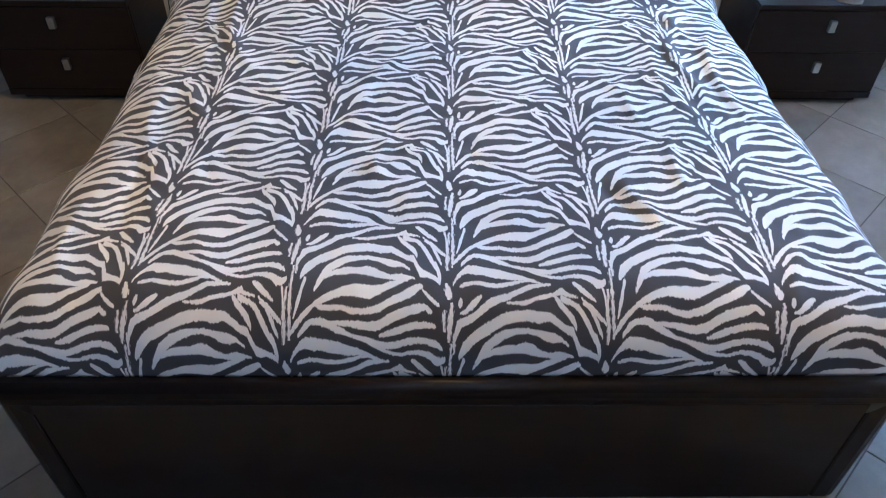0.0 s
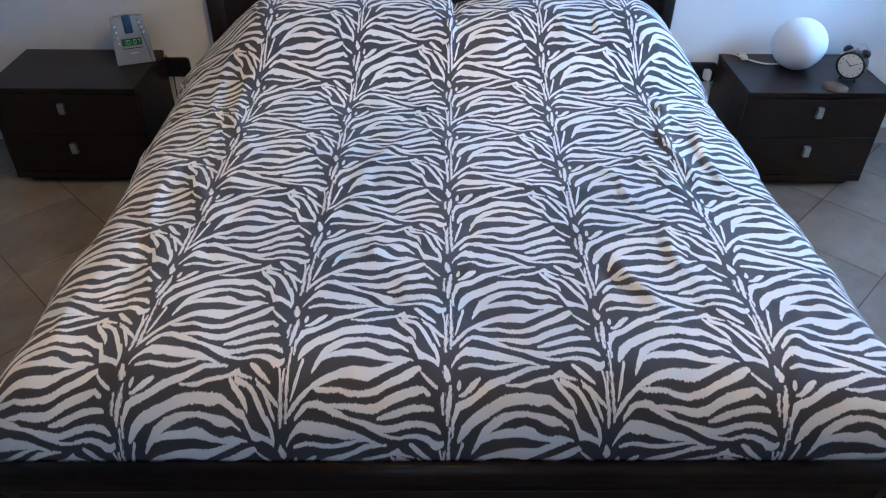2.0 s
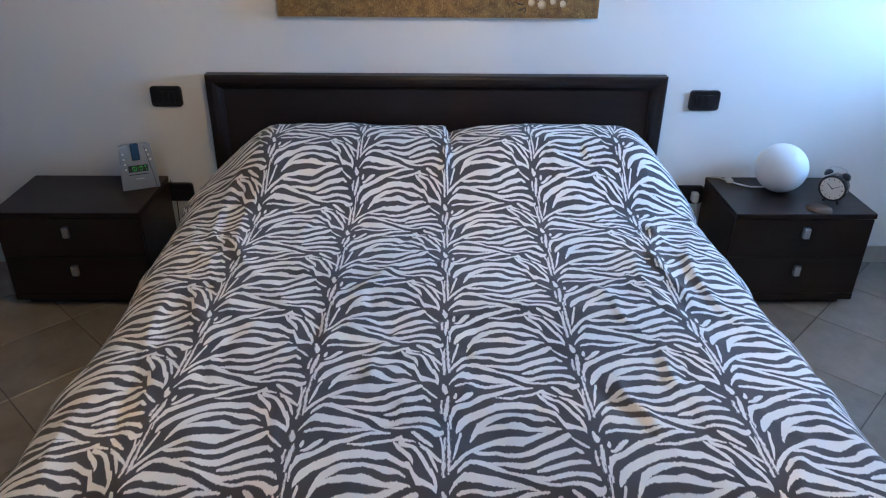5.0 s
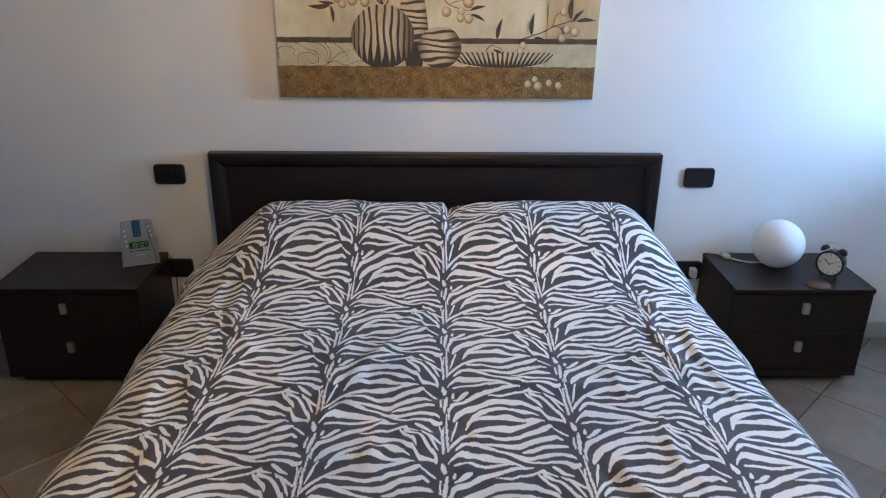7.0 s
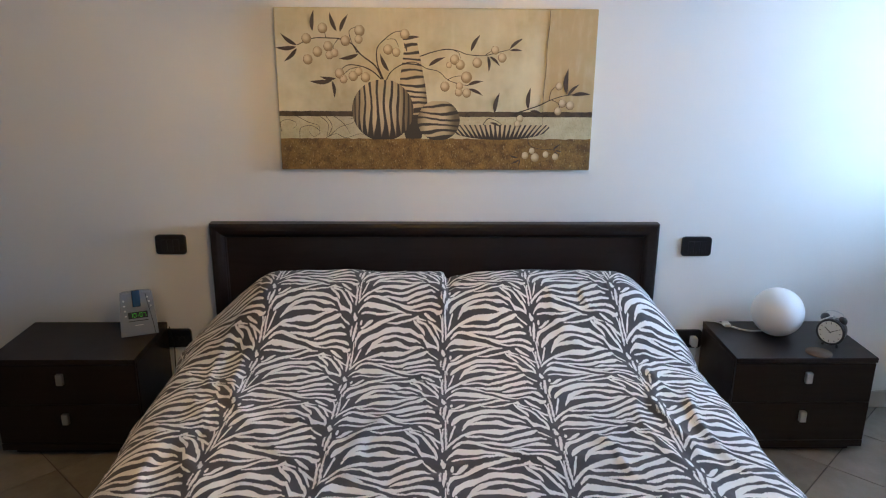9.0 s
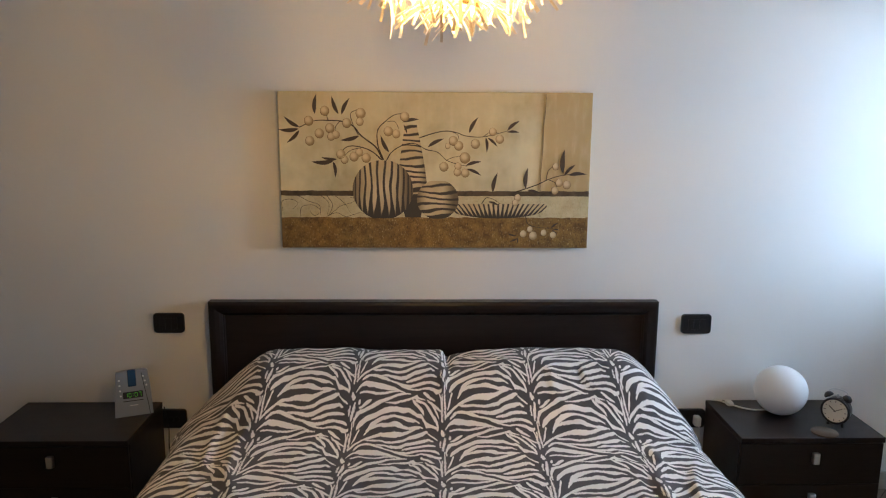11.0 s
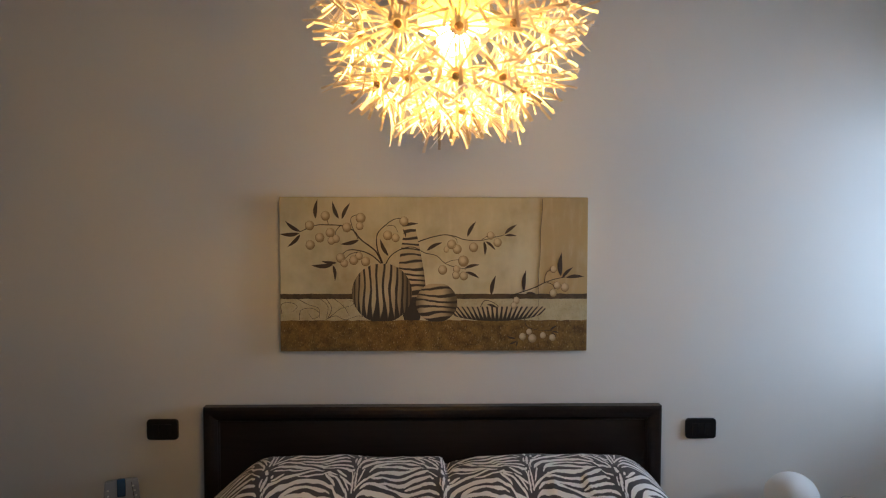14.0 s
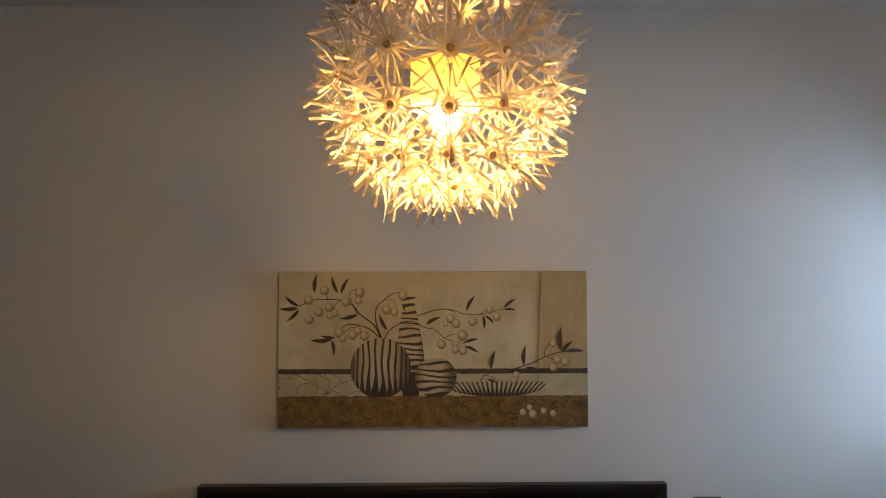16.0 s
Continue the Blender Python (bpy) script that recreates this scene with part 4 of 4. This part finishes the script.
branch([(765, 272), (830, 250), (900, 236), (960, 245), (1000, 260), (1080, 266), (1150, 252), (1215, 235)], 5)
branch([(455, 258), (425, 200), (415, 150), (450, 130)], 4)
branch([(365, 185), (340, 215), (338, 240)], 3)
branch([(300, 185), (290, 150)], 3)
branch([(600, 190), (640, 190), (660, 225)], 3)
branch([(930, 238), (960, 255), (968, 280)], 3)
branch([(1090, 266), (1130, 240), (1170, 245)], 3)
branch([(905, 385), (940, 370), (980, 365)], 3)
branch([(1240, 555), (1300, 535), (1370, 510), (1420, 485), (1480, 465), (1540, 455)], 5)
branch([(1415, 487), (1425, 440), (1450, 415)], 3)
branch([(1430, 485), (1460, 500), (1470, 530)], 3)
branch([(1290, 640), (1310, 680), (1320, 715), (1370, 735), (1450, 740)], 4)
branch([(1085, 612), (1110, 580), (1150, 590), (1180, 612)], 4)
branch([(1415, 48), (1412, 120), (1402, 210), (1398, 330), (1386, 470), (1382, 690)], 1.6)
for sw in ([(80, 650), (75, 600), (120, 590), (155, 610), (130, 640)], [(170, 680), (175, 630), (230, 620), (270, 650), (240, 675), (215, 650)],
           [(150, 568), (210, 600), (262, 620), (270, 670)], [(270, 570), (310, 610), (305, 670)], [(300, 570), (330, 620), (315, 670), (370, 625), (430, 605), (440, 585), (415, 580)],
           [(340, 570), (390, 610), (420, 660)], [(300, 680), (350, 660), (400, 680), (470, 660), (520, 680)]):
    branch(sw, 2.6, LEAF, 0.0006)
for lf in ((155, 220, 75, 165), (152, 228, 48, 232), (155, 235, 92, 300), (232, 152, 238, 52), (352, 152, 316, 62), (368, 155, 408, 72),
           (460, 262, 362, 285), (348, 382, 268, 372), (330, 392, 218, 395), (330, 395, 342, 478), (612, 345, 568, 258), (680, 192, 765, 178),
           (685, 205, 702, 252), (810, 318, 892, 275), (1020, 246, 1066, 165), (1105, 268, 1110, 345), (1115, 270, 1165, 316), (1215, 232, 1280, 182), (1215, 240, 1278, 242),
           (1005, 412, 1084, 392), (1010, 430, 1082, 464), (1142, 552, 1166, 448), (1310, 530, 1322, 422), (1320, 540, 1385, 556), (1502, 452, 1510, 328), (1508, 462, 1566, 405),
           (1530, 460, 1624, 456), (1262, 780, 1218, 768), (1268, 792, 1228, 812), (1270, 790, 1264, 826), (1440, 738, 1476, 712), (1450, 745, 1486, 752), (1445, 750, 1470, 775),
           (1120, 600, 1175, 622)):
    leaf(*lf)
for br in ((203, 187), (283, 137), (210, 288), (258, 250), (311, 224), (318, 266, 18), (342, 256, 18), (396, 197), (466, 148, 24), (462, 190, 18), (368, 356), (388, 384, 18), (436, 368),
           (462, 346, 18), (497, 374), (691, 164), (608, 238), (649, 251, 19), (940, 285), (968, 310), (912, 312, 12), (1053, 300), (1142, 238, 18), (1178, 275, 20), (1000, 372, 26),
           (893, 418), (965, 415, 17), (962, 446, 18), (1002, 450, 20), (1465, 415, 16), (1460, 540, 18), (1482, 500, 18), (1522, 510, 20), (1270, 578, 16), (1258, 606, 15),
           (1298, 770, 17), (1332, 745, 14), (1348, 780, 21), (1402, 764, 15), (1450, 776, 16)):
    berry(*br)


# ---- chandelier ----
LX, LY, LZ = 0.018, -1.45, 1.966
lamp = thing("pendant_lamp", pose(LX, LY, LZ), "lit globe pendant lamp of white paper dandelion flowers", "pendant lamp")
part("cord", cyl(0.004, 0.004, Z_TOP - LZ - 0.12, 10, pose(0, 0, 0.10)), WHITE_PLASTIC, lamp)
part("canopy", cyl(0.055, 0.045, 0.03, 32, pose(0, 0, Z_TOP - LZ - 0.031)), WHITE_PLASTIC, lamp)
bm = cyl(0.066, 0.066, 0.088, 48, pose(0, 0, -0.066), caps=False)
part("inner_shade", smoothed(bm), SHADE, lamp, "yellow paper cylinder shade")
part("lamp_holder", cyl(0.018, 0.018, 0.10, 20, pose(0, 0, -0.03)), WHITE_PLASTIC, lamp)
bm = ball(0.030, pose(0, 0, -0.085))
part("bulb", bm, BULB, lamp, "glowing warm light bulb")

rng = random.Random(5)


def flower_mesh(seed):
    """Hub side at z = 0 facing outward (+z); strips curve out and away; the stem runs to the middle."""
    r = random.Random(seed)
    bm = bmesh.new()
    cyl(0.0016, 0.0016, 0.125, 6, pose(0, 0, -0.125), bm)
    bmesh.ops.create_circle(bm, cap_ends=True, radius=0.0165, segments=18)
    n = 16
    for k in range(n):
        a = 2 * math.pi * (k + r.uniform(-0.18, 0.18)) / n
        spread = (1.55, 1.18, 1.42)[k % 3] + r.uniform(-0.07, 0.07)
        L = r.uniform(0.086, 0.104)
        curl = r.uniform(-0.85, -0.2)
        wd = r.uniform(0.0020, 0.0029)
        ca, sa = math.cos(a), math.sin(a)
        rad, z, th = 0.010, 0.0, spread
        rows = []
        steps = 6
        for j in range(steps + 1):
            w2 = wd * (0.75 + 0.45 * j / steps)
            cx, cy = rad * ca, rad * sa
            rows.append((bm.verts.new((cx - sa * w2, cy + ca * w2, z)), bm.verts.new((cx + sa * w2, cy - ca * w2, z))))
            rad += math.sin(th) * L / steps
            z += math.cos(th) * L / steps
            th += curl / steps
        for p, q in zip(rows, rows[1:]):
            bm.faces.new((p[0], p[1], q[1], q[0]))
    return bm


FLOWERS = []
for k in range(5):
    me = bpy.data.meshes.new("flower")
    bm = flower_mesh(40 + k)
    bm.to_mesh(me)
    bm.free()
    me.materials.append(PAPER)
    FLOWERS.append(me)
hub_me = bpy.data.meshes.new("hub")
bm = ball(0.0080, Matrix.Diagonal((1, 1, 0.7, 1)), u=14, v=8)
bm.to_mesh(hub_me)
bm.free()
hub_me.materials.append(HUB)
HUB_R = 0.203
k = 0
for lat, count, off in ((80, 5, 10), (54, 10, 18), (28, 12, 0), (-2, 12, 0), (-27, 12, 0), (-54, 11, 0), (-80, 4, 25)):
    for j in range(count):
        az = radians(-90 + off + 360 * j / count + rng.uniform(-1.5, 1.5))
        la = radians(lat + rng.uniform(-2, 2))
        d = Vector((math.cos(la) * math.cos(az), math.cos(la) * math.sin(az), math.sin(la)))
        swell = 1.0 + 0.20 * sstep(15, 60, abs(lat))
        ob = new("flower", FLOWERS[k % 5])
        ob.parent = lamp
        turn = d.to_track_quat('Z', 'Y').to_matrix().to_4x4()
        ob.matrix_local = Matrix.Translation((d.x * HUB_R * swell, d.y * HUB_R * swell, d.z * HUB_R * 1.09)) @ turn @ pose(0, 0, 0, 0, 0, rng.uniform(0, 360))
        hb = new("hub", hub_me)
        hb.parent = ob
        hb.location = (0, 0, 0.004)
        hb["label"] = "small bronze button at the flower's middle"
        k += 1


# ---- floor tiles, laid on the diagonal ----
PITCH, JOINT = 0.3340, 0.0036
tile_me = bpy.data.meshes.new("tile")
bm = box(-(PITCH - JOINT) / 2, (PITCH - JOINT) / 2, -(PITCH - JOINT) / 2, (PITCH - JOINT) / 2, -0.010, 0.0, 0.0006, 1)
bm.to_mesh(tile_me)
bm.free()
tile_me.materials.append(TILE)
D = PITCH * math.sqrt(2)
for i in range(-16, 17):
    for j in range(-16, 17):
        # joints run along x + y = -2.300 + i D and y - x = 0.455 + j D
        p, q = -2.300 + (i + 0.5) * D, 0.455 + (j + 0.5) * D
        x, y = (p - q) / 2, (p + q) / 2
        reach = PITCH / math.sqrt(2)
        lo_x, hi_x, lo_y, hi_y = X_WEST - 0.01, X_EAST + 0.01, Y_SOUTH - 0.01, 0.01
        if not (lo_x - reach < x < hi_x + reach and lo_y - reach < y < hi_y + reach):
            continue
        inside = lo_x + reach < x < hi_x - reach and lo_y + reach < y < hi_y - reach
        me = tile_me
        if not inside:
            bm = bmesh.new()
            bm.from_mesh(tile_me)
            back = Matrix.Rotation(radians(-45), 3, 'Z')
            for nrm, at in (((-1, 0, 0), (lo_x, y, 0)), ((1, 0, 0), (hi_x, y, 0)), ((0, -1, 0), (x, lo_y, 0)), ((0, 1, 0), (x, hi_y, 0))):
                cut = bmesh.ops.bisect_plane(bm, geom=bm.verts[:] + bm.edges[:] + bm.faces[:], plane_co=back @ (Vector(at) - Vector((x, y, 0))),
                                             plane_no=back @ Vector(nrm), clear_outer=True)
                rim_edges = [e for e in cut["geom_cut"] if isinstance(e, bmesh.types.BMEdge)]
                if rim_edges:
                    bmesh.ops.holes_fill(bm, edges=rim_edges)
            if not bm.faces:
                bm.free()
                continue
            me = bpy.data.meshes.new("tile")
            bm.to_mesh(me)
            bm.free()
            if not me.materials:
                me.materials.append(TILE)
        ob = new("tile", me)
        ob.parent = floor
        ob.location = (x, y, 0.0)
        ob.rotation_euler = (0, 0, radians(45))
